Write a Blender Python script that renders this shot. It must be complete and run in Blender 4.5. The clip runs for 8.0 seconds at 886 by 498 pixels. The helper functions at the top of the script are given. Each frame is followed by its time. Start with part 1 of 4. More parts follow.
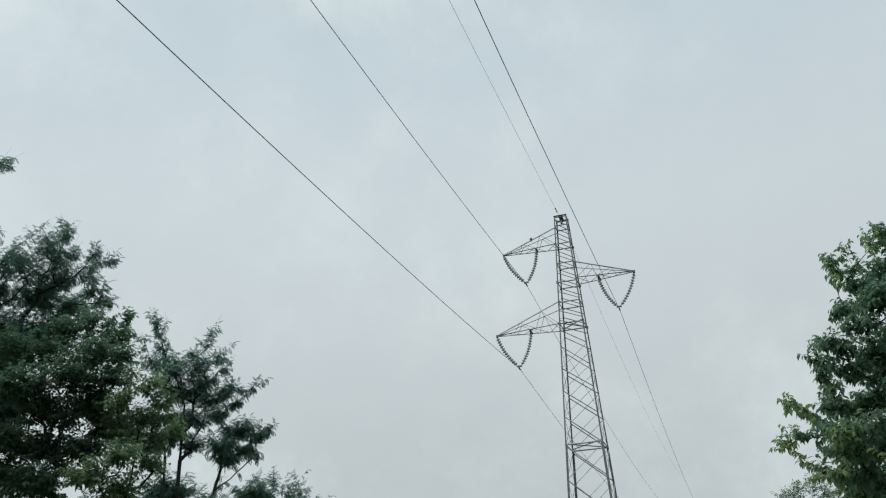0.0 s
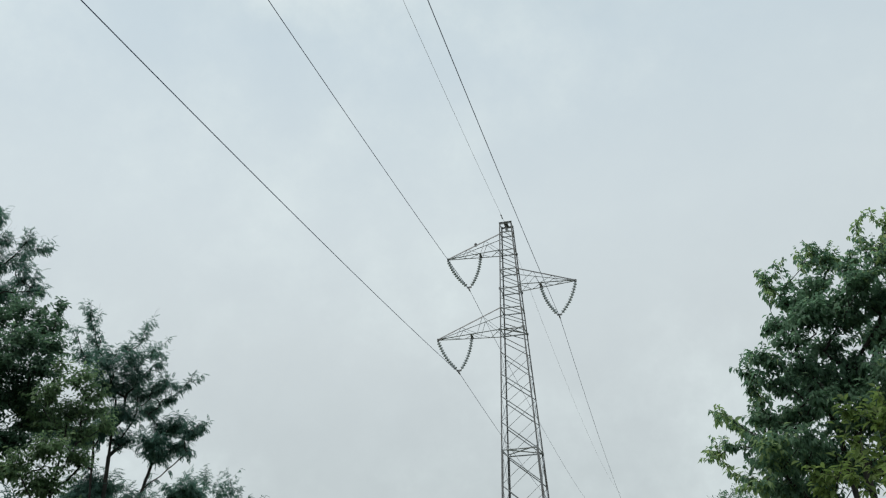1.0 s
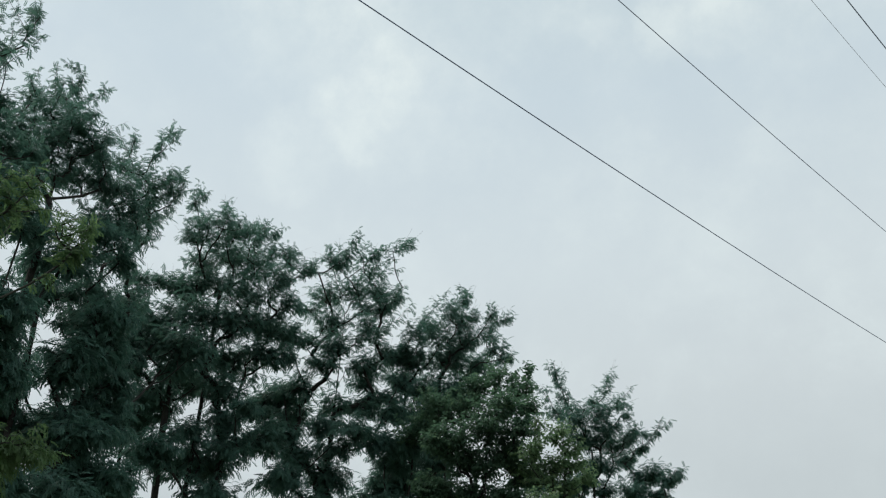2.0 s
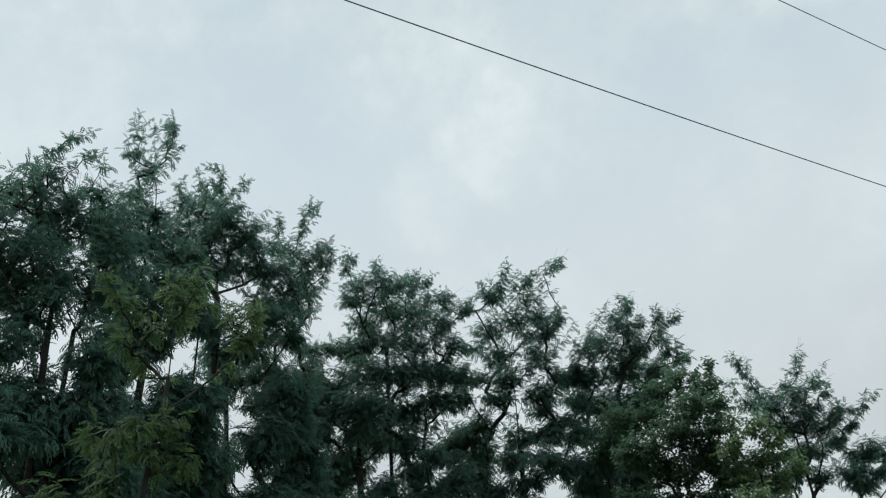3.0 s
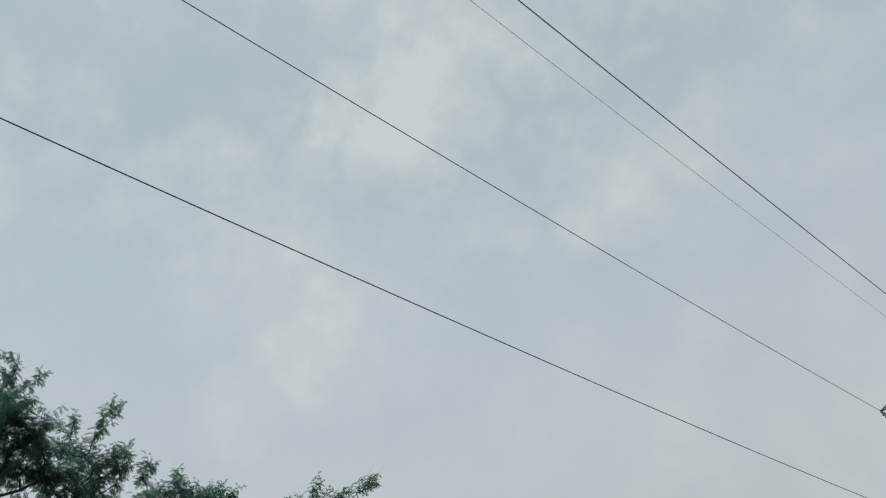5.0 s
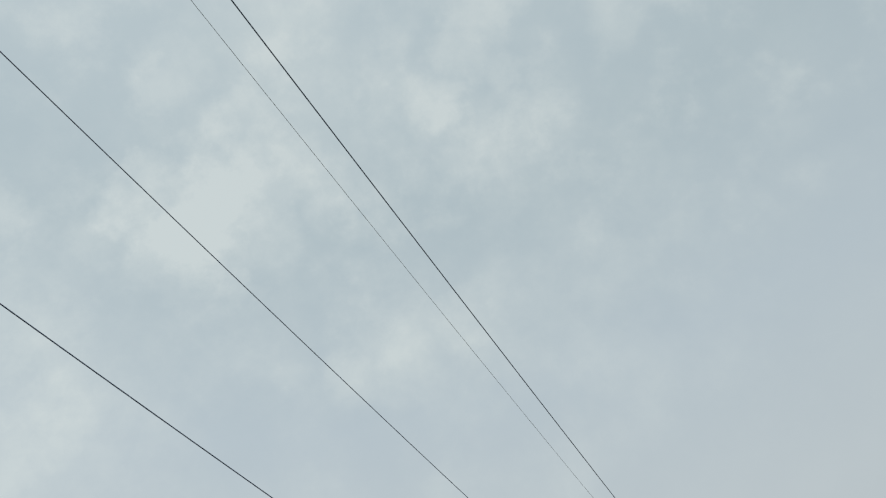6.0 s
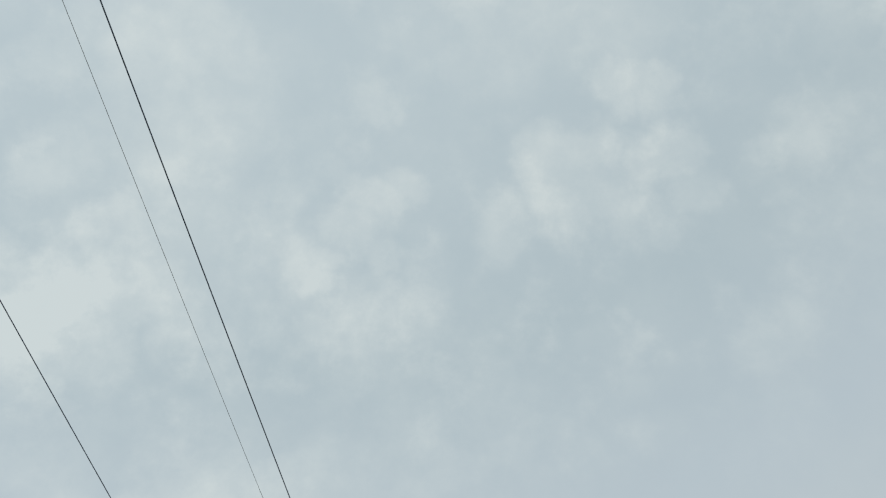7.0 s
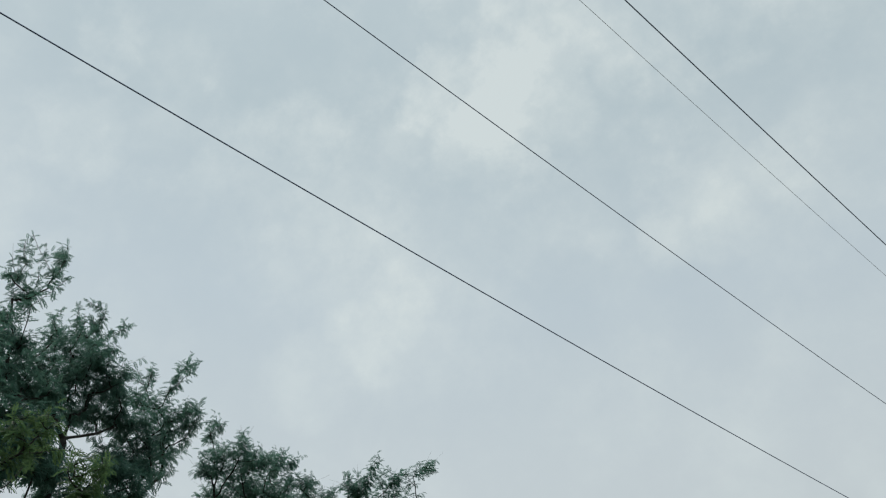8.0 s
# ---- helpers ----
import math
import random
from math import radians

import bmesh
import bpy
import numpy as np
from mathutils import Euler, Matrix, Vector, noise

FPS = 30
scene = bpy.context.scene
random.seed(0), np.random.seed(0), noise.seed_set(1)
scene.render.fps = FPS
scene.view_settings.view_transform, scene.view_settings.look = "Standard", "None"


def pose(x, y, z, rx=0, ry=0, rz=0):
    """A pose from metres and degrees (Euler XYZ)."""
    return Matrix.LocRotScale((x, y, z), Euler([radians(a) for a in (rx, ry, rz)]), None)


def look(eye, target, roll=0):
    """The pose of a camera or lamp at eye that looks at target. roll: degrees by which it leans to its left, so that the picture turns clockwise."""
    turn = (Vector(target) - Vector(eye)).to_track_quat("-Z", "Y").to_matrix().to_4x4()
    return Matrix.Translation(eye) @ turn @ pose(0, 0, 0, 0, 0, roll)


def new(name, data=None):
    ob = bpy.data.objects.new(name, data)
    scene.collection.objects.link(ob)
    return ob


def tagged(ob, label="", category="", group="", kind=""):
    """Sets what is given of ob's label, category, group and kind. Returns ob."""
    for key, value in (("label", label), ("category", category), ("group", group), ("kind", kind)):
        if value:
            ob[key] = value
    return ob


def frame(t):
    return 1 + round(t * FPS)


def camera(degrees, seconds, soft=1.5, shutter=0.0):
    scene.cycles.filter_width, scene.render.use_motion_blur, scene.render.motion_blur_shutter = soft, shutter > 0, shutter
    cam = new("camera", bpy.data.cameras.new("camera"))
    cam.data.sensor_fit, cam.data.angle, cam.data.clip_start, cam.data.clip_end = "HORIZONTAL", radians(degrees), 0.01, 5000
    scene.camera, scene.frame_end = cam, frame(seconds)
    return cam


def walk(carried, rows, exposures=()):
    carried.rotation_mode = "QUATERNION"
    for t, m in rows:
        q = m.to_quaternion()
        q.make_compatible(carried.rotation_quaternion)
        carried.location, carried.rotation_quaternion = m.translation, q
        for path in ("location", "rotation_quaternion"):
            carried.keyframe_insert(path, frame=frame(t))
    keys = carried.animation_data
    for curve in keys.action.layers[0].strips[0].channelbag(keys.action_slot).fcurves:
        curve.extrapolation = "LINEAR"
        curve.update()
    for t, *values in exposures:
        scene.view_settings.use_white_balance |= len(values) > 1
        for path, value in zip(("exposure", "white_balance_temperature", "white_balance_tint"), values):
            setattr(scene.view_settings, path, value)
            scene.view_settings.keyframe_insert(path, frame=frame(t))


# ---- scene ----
# ---- camera: standing still with the phone in hand, turning towards pylon, trees and sky ----
cam = camera(55.46, 8.0, soft=1.2)
EXPOSURES = [(0.0, .06), (0.5, .1), (1.0, .15), (1.5, .13), (2.0, .14), (3.5, .14), (4.0, -.02), (4.5, -.1), (4.8, -.22), (5.0, -.25), (5.2, -.22), (6.3, -.17), (6.5, -.17), (7.0, -.13), (7.2, -.15), (7.6, -.15), (8.0, -.1)]
walk(cam, [
    (0.0, pose(0, 0, 1.6, 115.07, 2.44, 1.14)),
    (0.5, pose(0, 0, 1.6, 115.04, 1.95, -1.22)),
    (1.0, pose(0, 0, 1.6, 115.09, 1.90, -3.27)),
    (1.5, pose(0, 0, 1.6, 115.28, 0.43, 1.62)),
    (1.7, pose(0, 0, 1.6, 116.43, -0.09, 11.28)),
    (1.8, pose(0, 0, 1.6, 116.48, -1.58, 17.22)),
    (2.0, pose(0, 0, 1.6, 118.13, -1.72, 27.49)),
    (2.2, pose(0, 0, 1.6, 118.80, -1.87, 34.56)),
    (3.3, pose(0, 0, 1.6, 120.97, 5.03, 42.13)),
    (3.5, pose(0, 0, 1.6, 121.62, 4.55, 40.23)),
    (4.0, pose(0, 0, 1.6, 123.74, 5.28, 35.09)),
    (4.5, pose(0, 0, 1.6, 128.55, 5.88, 33.29)),
    (4.8, pose(0, 0, 1.6, 131.82, 7.56, 31.78)),
    (5.0, pose(0, 0, 1.6, 133.44, 7.93, 30.02)),
    (5.2, pose(0, 0, 1.6, 134.47, 8.95, 28.51)),
    (6.3, pose(0, 0, 1.6, 144.50, 9.83, 3.59)),
    (6.5, pose(0, 0, 1.6, 147.88, 10.16, 0.69)),
    (6.9, pose(0, 0, 1.6, 149.62, 8.69, -6.13)),
    (7.0, pose(0, 0, 1.6, 149.62, 8.31, -8.20)),
    (7.2, pose(0, 0, 1.6, 149.71, 7.10, -10.61)),
    (7.5, pose(0, 0, 1.6, 145.26, 1.35, -5.91)),
    (7.6, pose(0, 0, 1.6, 141.90, -0.41, -0.47)),
    (7.7, pose(0, 0, 1.6, 139.41, -1.86, 7.41)),
    (7.8, pose(0, 0, 1.6, 137.04, -1.86, 15.82)),
    (7.9, pose(0, 0, 1.6, 135.04, -1.21, 23.32)),
    (8.0, pose(0, 0, 1.6, 132.85, 0.10, 30.07)),
], EXPOSURES)

# ---- sky and sun: thin overcast with soft, brighter cloud patches ----
SUN_AZ, SUN_EL = 105.0, 58.0  # degrees from north towards west, and up


def sky_world():
    world = bpy.data.worlds.new("overcast_sky")
    scene.world = world
    world.use_nodes = True
    nt = world.node_tree
    nt.nodes.clear()
    N, link = nt.nodes.new, nt.links.new
    out, back, tc = N("ShaderNodeOutputWorld"), N("ShaderNodeBackground"), N("ShaderNodeTexCoord")
    back.inputs["Strength"].default_value = 0.1
    link(back.outputs[0], out.inputs[0])
    sky = N("ShaderNodeTexSky")
    sky.sky_type, sky.sun_disc = "NISHITA", False
    sky.sun_elevation, sky.sun_rotation = radians(SUN_EL), radians(-SUN_AZ)

    def math_node(op, a, b):
        n = N("ShaderNodeMath")
        n.operation = op
        n.inputs[2].default_value = .25
        for k, v in ((0, a), (1, b)):
            if isinstance(v, (int, float)):
                n.inputs[k].default_value = v
            else:
                link(v, n.inputs[k])
        return n.outputs[0]

    def noise_node(scale, detail, rough):
        n = N("ShaderNodeTexNoise")
        n.inputs["Scale"].default_value, n.inputs["Detail"].default_value, n.inputs["Roughness"].default_value = scale, detail, rough
        link(tc.outputs["Generated"], n.inputs["Vector"])
        return n

    def smooth(value, lo, hi, a, b):
        n = N("ShaderNodeMapRange")
        n.interpolation_type = "SMOOTHSTEP"
        link(value, n.inputs[0])
        for k, v in enumerate((lo, hi, a, b)):
            n.inputs[k + 1].default_value = v
        return n.outputs[0]

    # the veil of haze: paler near the horizon, greyer blue overhead
    sep = N("ShaderNodeSeparateXYZ")
    link(tc.outputs["Generated"], sep.inputs[0])
    ramp = N("ShaderNodeValToRGB")
    link(sep.outputs[2], ramp.inputs[0])
    stops = [(0.0, (.44, .485, .495)), (.17, (.475, .525, .535)), (.32, (.55, .605, .62)), (.45, (.580, .65, .678)), (.62, (.530, .622, .676)), (.78, (.480, .583, .626)), (.95, (.530, .632, .674))]
    e = ramp.color_ramp.elements
    while len(e) < len(stops):
        e.new(0.5)
    for el, (p, c) in zip(e, stops):
        el.position, el.color = p, (*c, 1)

    # cloud patches: x and y of the direction to the middle, radius, strength
    BANK = [
        (-0.282, 0.507, 0.040, 1.00), (-0.250, 0.528, 0.047, 1.00), (-0.211, 0.564, 0.054, 1.00), (-0.315, 0.523, 0.040, 1.00), (-0.264, 0.569, 0.060, 1.00), (-0.186, 0.596, 0.054, 0.90),
        (-0.297, 0.590, 0.040, 0.60), (-0.129, 0.537, 0.054, 0.80), (-0.170, 0.551, 0.047, 0.80), (-0.104, 0.569, 0.047, 0.70), (-0.249, 0.421, 0.040, 0.70), (-0.204, 0.488, 0.034, 0.50),
        (0.022, 0.718, 0.047, 0.60), (-0.073, 0.739, 0.054, 0.50), (-0.131, 0.734, 0.040, 0.55), (-0.195, 0.714, 0.034, 0.40), (-0.426, 0.647, 0.047, 0.68), (-0.487, 0.640, 0.054, 0.68),
        (-0.545, 0.633, 0.067, 0.68), (-0.411, 0.334, 0.034, 0.35), (-0.570, 0.359, 0.040, 0.40), (-0.277, 0.781, 0.047, 0.30), (-0.635, 0.310, 0.060, 0.60), (-0.654, 0.369, 0.040, 0.35),
    ]
    WISPS = [
        (-0.630, 0.315, 0.047, 0.55), (-0.692, 0.376, 0.040, 0.45), (-0.370, 0.729, 0.047, 0.30),
        (-0.107, 0.281, 0.060, 0.80), (-0.144, 0.324, 0.054, 0.70), (-0.061, 0.297, 0.047, 0.70), (-0.232, 0.408, 0.054, 0.55), (-0.135, 0.389, 0.074, 0.50), (-0.056, 0.356, 0.067, 0.68),
        (-0.084, 0.482, 0.054, 0.50), (-0.176, 0.474, 0.040, 0.40), (0.111, 0.445, 0.040, 0.95), (0.139, 0.427, 0.034, 0.70), (0.080, 0.479, 0.040, 0.85), (0.035, 0.523, 0.040, 0.80),
        (0.118, 0.498, 0.030, 0.60), (-0.014, 0.544, 0.030, 0.40),
    ]
    HEAPS = [
        (0.309, 0.365, 0.047, 0.90), (0.352, 0.351, 0.040, 0.90), (0.331, 0.399, 0.054, 0.80), (0.267, 0.432, 0.040, 0.70), (0.265, 0.462, 0.040, 0.60), (0.409, 0.347, 0.037, 0.95),
        (0.442, 0.326, 0.037, 0.95), (0.384, 0.395, 0.047, 0.70), (0.463, 0.364, 0.040, 0.60), (0.371, 0.280, 0.040, 0.90), (0.415, 0.271, 0.034, 0.80), (0.555, 0.280, 0.047, 0.80),
        (0.528, 0.294, 0.034, 0.60), (0.428, 0.413, 0.040, 0.45), (0.564, 0.359, 0.047, 0.30), (0.433, 0.485, 0.047, 0.25), (0.401, 0.622, 0.060, 0.25), (0.554, 0.548, 0.054, 0.25),
        (0.061, 0.715, 0.074, 0.30), (0.263, 0.684, 0.054, 0.20), (0.580, 0.252, 0.047, 0.50), (0.547, 0.481, 0.054, 0.35),
    ]
    warp = noise_node(13.0, 6.0, .62)
    sub = N("ShaderNodeVectorMath")
    sub.operation = "SUBTRACT"
    link(warp.outputs["Color"], sub.inputs[0])
    sub.inputs[1].default_value = (.5, .5, .5)
    mad = N("ShaderNodeVectorMath")
    mad.operation = "MULTIPLY_ADD"
    link(sub.outputs[0], mad.inputs[0])
    mad.inputs[1].default_value = (.10, .10, .10)
    link(tc.outputs["Generated"], mad.inputs[2])
    total = 0.0
    for x, y, r, s in BANK + WISPS + HEAPS:
        d = N("ShaderNodeVectorMath")
        d.operation = "DISTANCE"
        link(mad.outputs[0], d.inputs[0])
        d.inputs[1].default_value = (x, y, math.sqrt(1 - x * x - y * y))
        total = math_node("SMOOTH_MAX", total, smooth(d.outputs["Value"], r * 1.4, r * .35, 0, s))
    wisps = noise_node(3.2, 7.0, .6)
    fine = noise_node(11.0, 7.0, .65)
    wisp = smooth(wisps.outputs[0], .42, .7, 0, .55)
    lumps = smooth(fine.outputs[0], .3, .75, .5, 1.15)
    mottle = noise_node(8.0, 6.0, .62)
    high = smooth(sep.outputs[2], .55, .8, 0, .45)
    wisp = math_node("ADD", wisp, math_node("MULTIPLY", high, smooth(mottle.outputs[0], .47, .68, 0, 1)))
    cover = math_node("MULTIPLY", math_node("ADD", math_node("MULTIPLY", total, .85), wisp), lumps)
    cover = math_node("MINIMUM", cover, 1.0)

    def mix(fac, a, b):
        n = N("ShaderNodeMix")
        n.data_type = "RGBA"
        for k, v in ((0, fac), (6, a), (7, b)):
            if isinstance(v, (int, float)):
                n.inputs[k].default_value = v
            elif isinstance(v, tuple):
                n.inputs[k].default_value = v
            else:
                link(v, n.inputs[k])
        return n.outputs[2]

    haze = N("ShaderNodeVectorMath")
    haze.operation = "SCALE"
    link(mix(cover, ramp.outputs[0], (.695, .772, .772, 1)), haze.inputs[0])
    # the side towards the sun is a little lighter
    link(math_node("ADD", math_node("MULTIPLY", sep.outputs[0], -.4), 10.0), haze.inputs["Scale"])
    link(mix(.93, sky.outputs[0], haze.outputs[0]), back.inputs["Color"])


sky_world()
sun = new("sun", bpy.data.lights.new("sun", "SUN"))
sun.data.energy, sun.data.angle, sun.data.color = 1.5, radians(25), (1.0, .96, .9)
a, b = radians(SUN_AZ), radians(SUN_EL)
sun.matrix_world = look(Vector((-math.sin(a) * math.cos(b), math.cos(a) * math.cos(b), math.sin(b))) * 50, (0, 0, 0))


# ---- materials ----
def material(name):
    m = bpy.data.materials.new(name)
    m.use_nodes = True
    nt = m.node_tree
    return m, nt.nodes, nt.links.new, nt.nodes["Principled BSDF"]


def varied(name, dark, light, scale, rough, metal=0.0, bump=0.0, stain=None, stain_scale=1.5):
    """A surface between two colours by fine grain, with stains of a larger scale and relief."""
    m, nodes, link, bsdf = material(name)
    tc = nodes.new("ShaderNodeTexCoord")
    g = nodes.new("ShaderNodeTexNoise")
    g.inputs["Scale"].default_value, g.inputs["Detail"].default_value = scale, 6
    link(tc.outputs["Object"], g.inputs["Vector"])
    r = nodes.new("ShaderNodeValToRGB")
    r.color_ramp.elements[0].position, r.color_ramp.elements[1].position = .3, .7
    r.color_ramp.elements[0].color, r.color_ramp.elements[1].color = (*dark, 1), (*light, 1)
    link(g.outputs[0], r.inputs[0])
    colour = r.outputs[0]
    if stain:
        s = nodes.new("ShaderNodeTexNoise")
        s.inputs["Scale"].default_value, s.inputs["Detail"].default_value = stain_scale, 4
        link(tc.outputs["Object"], s.inputs["Vector"])
        k = nodes.new("ShaderNodeMapRange")
        k.inputs[1].default_value, k.inputs[2].default_value, k.inputs[4].default_value = .5, .7, .75
        link(s.outputs[0], k.inputs[0])
        x = nodes.new("ShaderNodeMix")
        x.data_type = "RGBA"
        link(k.outputs[0], x.inputs[0])
        link(colour, x.inputs[6])
        x.inputs[7].default_value = (*stain, 1)
        colour = x.outputs[2]
    link(colour, bsdf.inputs["Base Color"])
    bsdf.inputs["Roughness"].default_value, bsdf.inputs["Metallic"].default_value = rough, metal
    if bump:
        b = nodes.new("ShaderNodeBump")
        b.inputs["Strength"].default_value, b.inputs["Distance"].default_value = bump, .01
        link(g.outputs[0], b.inputs["Height"])
        link(b.outputs[0], bsdf.inputs["Normal"])
    return m


def foliage(name, dark, light, pale, through_light):
    """Leaf surface: each leaf its own shade, clumps of older and younger leaves, light passing through."""
    m, nodes, link, bsdf = material(name)
    geo, tc = nodes.new("ShaderNodeNewGeometry"), nodes.new("ShaderNodeTexCoord")
    clump = nodes.new("ShaderNodeTexNoise")
    clump.inputs["Scale"].default_value, clump.inputs["Detail"].default_value = 1.3, 2
    link(tc.outputs["Object"], clump.inputs["Vector"])
    r = nodes.new("ShaderNodeValToRGB")
    r.color_ramp.elements[0].color, r.color_ramp.elements[1].color = (*dark, 1), (*light, 1)
    r.color_ramp.elements[0].position, r.color_ramp.elements[1].position = .0, .9
    e = r.color_ramp.elements.new(.98)
    e.color = (*pale, 1)
    link(geo.outputs["Random Per Island"], r.inputs[0])
    k = nodes.new("ShaderNodeMapRange")
    k.inputs[1].default_value, k.inputs[2].default_value, k.inputs[3].default_value, k.inputs[4].default_value = .38, .66, 0, .65
    link(clump.outputs[0], k.inputs[0])
    x = nodes.new("ShaderNodeMix")
    x.data_type = "RGBA"
    link(k.outputs[0], x.inputs[0])
    link(r.outputs[0], x.inputs[6])
    x.inputs[7].default_value = (*light, 1)
    link(x.outputs[2], bsdf.inputs["Base Color"])
    bsdf.inputs["Roughness"].default_value = .5
    bsdf.inputs["Specular IOR Level"].default_value = .18
    tr = nodes.new("ShaderNodeBsdfTranslucent")
    passing = nodes.new("ShaderNodeMix")
    passing.data_type, passing.blend_type = "RGBA", "MULTIPLY"
    passing.inputs[0].default_value = 1.0
    link(x.outputs[2], passing.inputs[6])
    passing.inputs[7].default_value = (1.6, 1.65, 1.5, 1)
    link(passing.outputs[2], tr.inputs["Color"])
    mixer = nodes.new("ShaderNodeMixShader")
    mixer.inputs[0].default_value = through_light
    link(bsdf.outputs[0], mixer.inputs[1])
    link(tr.outputs[0], mixer.inputs[2])
    link(mixer.outputs[0], nodes["Material Output"].inputs["Surface"])
    return m


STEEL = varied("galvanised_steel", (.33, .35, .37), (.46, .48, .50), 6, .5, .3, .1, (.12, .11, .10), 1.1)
STEEL_DARK = varied("dark_steel", (.14, .145, .15), (.22, .225, .23), 9, .6, .4, .1, (.10, .085, .07), 2)
CABLE = varied("stranded_aluminium", (.12, .155, .28), (.18, .22, .36), 3, .55, .3)
CABLE_THIN = varied("steel_earth_wire", (.14, .15, .16), (.2, .21, .22), 3, .5, .5)
GLASS = varied("insulator_glass", (.36, .40, .42), (.50, .54, .56), 12, .2, 0, .05)
BARK = varied("bark", (.014, .013, .012), (.040, .037, .032), 28, .9, 0, .6, (.035, .04, .028), 3)
LOCUST = foliage("locust_leaves", (.046, .100, .085), (.092, .180, .146), (.14, .22, .17), .45)
LOCUST_YOUNG = foliage("young_locust_leaves", (.050, .094, .046), (.098, .160, .074), (.15, .22, .098), .5)
BROAD = foliage("broad_leaves", (.064, .124, .092), (.134, .226, .148), (.22, .30, .18), .55)
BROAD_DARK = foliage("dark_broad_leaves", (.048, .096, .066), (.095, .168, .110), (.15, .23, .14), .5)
BROAD_LIGHT = foliage("light_broad_leaves", (.080, .140, .080), (.16, .24, .13), (.24, .31, .17), .55)
# fresh leaves, paler than BROAD also for the light on the crown's rim
BROAD_TIPS = foliage("fresh_lit_rim_leaves", (.16, .235, .12), (.255, .35, .17), (.34, .40, .20), .55)
BROAD_YOUNG = foliage("yellow_green_leaves", (.075, .12, .035), (.13, .185, .06), (.20, .25, .08), .55)
GRASS = varied("meadow_ground", (.035, .05, .018), (.07, .085, .03), 3.0, .95, 0, .4, (.10, .085, .055), .12)
CONCRETE = varied("pole_concrete", (.28, .28, .27), (.38, .375, .36), 14, .9, 0, .3, (.2, .19, .18), 2)


# ---- helpers for meshes ----
def part(name, bm, mat, parent=None, label=""):
    me = bpy.data.meshes.new(name)
    bm.to_mesh(me)
    bm.free()
    me.materials.append(mat)
    ob = new(name, me)
    ob.parent = parent
    return tagged(ob, label)


def array_mesh(name, verts, faces, mat, parent=None, smooth=False):
    """One mesh from arrays of corners and of faces that all have the same number of corners."""
    me = bpy.data.meshes.new(name)
    n, k = faces.shape
    me.vertices.add(len(verts))
    me.vertices.foreach_set("co", np.ascontiguousarray(verts, dtype=np.float32).ravel())
    me.loops.add(n * k)
    me.loops.foreach_set("vertex_index", np.ascontiguousarray(faces, dtype=np.int32).ravel())
    me.polygons.add(n)
    me.polygons.foreach_set("loop_start", np.arange(0, n * k, k, dtype=np.int32))
    if smooth:
        me.polygons.foreach_set("use_smooth", np.ones(n, dtype=bool))
    me.update(calc_edges=True)
    me.materials.append(mat)
    ob = new(name, me)
    ob.parent = parent
    return ob


def angle_bar(bm, p, q, w, inward=None, t=None):
    """A rolled steel angle of leg width w from p to q, its open side towards inward."""
    p, q = Vector(p), Vector(q)
    t = t or w * .16
    z = (q - p).normalized()
    ref = (Vector(inward) - p) if inward is not None else Vector((.3, .2, 1))
    x = ref - z * ref.dot(z)
    x = x.normalized() if x.length > 1e-4 else z.orthogonal().normalized()
    y = z.cross(x)
    x, y = (x + y).normalized(), (x - y).normalized()
    prof = [(0, 0), (w, 0), (w, t), (t, t), (t, w), (0, w)]
    rings = [[bm.verts.new(o + x * a + y * b) for a, b in prof] for o in (p, q)]
    for i in range(6):
        j = (i + 1) % 6
        bm.faces.new((rings[0][i], rings[0][j], rings[1][j], rings[1][i]))
    bm.faces.new(rings[0][::-1])
    bm.faces.new(rings[1])


def box(bm, centre, size, m=Matrix()):
    r = bmesh.ops.create_cube(bm, size=1)
    bmesh.ops.transform(bm, matrix=Matrix.Translation(centre) @ m @ Matrix.Diagonal((*size, 1)), verts=r["verts"])


def lathe(bm, prof, m, n=14):
    """A turned body from (radius, height) pairs, placed by m."""
    rings = []
    for r, h in prof:
        rings.append([bm.verts.new(m @ Vector((r * math.cos(2 * math.pi * i / n), r * math.sin(2 * math.pi * i / n), h))) for i in range(n)])
    for a, b in zip(rings, rings[1:]):
        for i in range(n):
            bm.faces.new((a[i], a[(i + 1) % n], b[(i + 1) % n], b[i]))
    bm.faces.new(rings[0][::-1])
    bm.faces.new(rings[-1])


# ---- ground ----
bm = bmesh.new()
bmesh.ops.create_circle(bm, cap_ends=True, segments=96, radius=3000)
tagged(part("ground", bm, GRASS), "rough green meadow reaching the horizon under overcast light", "ground", kind="structure")

# ---- the pylon: square tapering lattice mast with three arms ----
AXIS = Vector((5.953, 37.520, 0))
ALONG, ACROSS, UP = Vector((.2987, .9543, 0)), Vector((.9543, -.2987, 0)), Vector((0, 0, 1))
TOP = 20.5


def half_width(z):
    return (.62 + .091 * (TOP - z)) / 2


def corner(i, z):
    sx, sy = ((-1, -1), (1, -1), (1, 1), (-1, 1))[i % 4]
    return ACROSS * (sx * half_width(z)) + ALONG * (sy * half_width(z)) + UP * z


pylon = tagged(new("lattice_pylon"), "grey galvanised steel lattice power pylon with three crossarms", "pylon")
pylon.location = AXIS

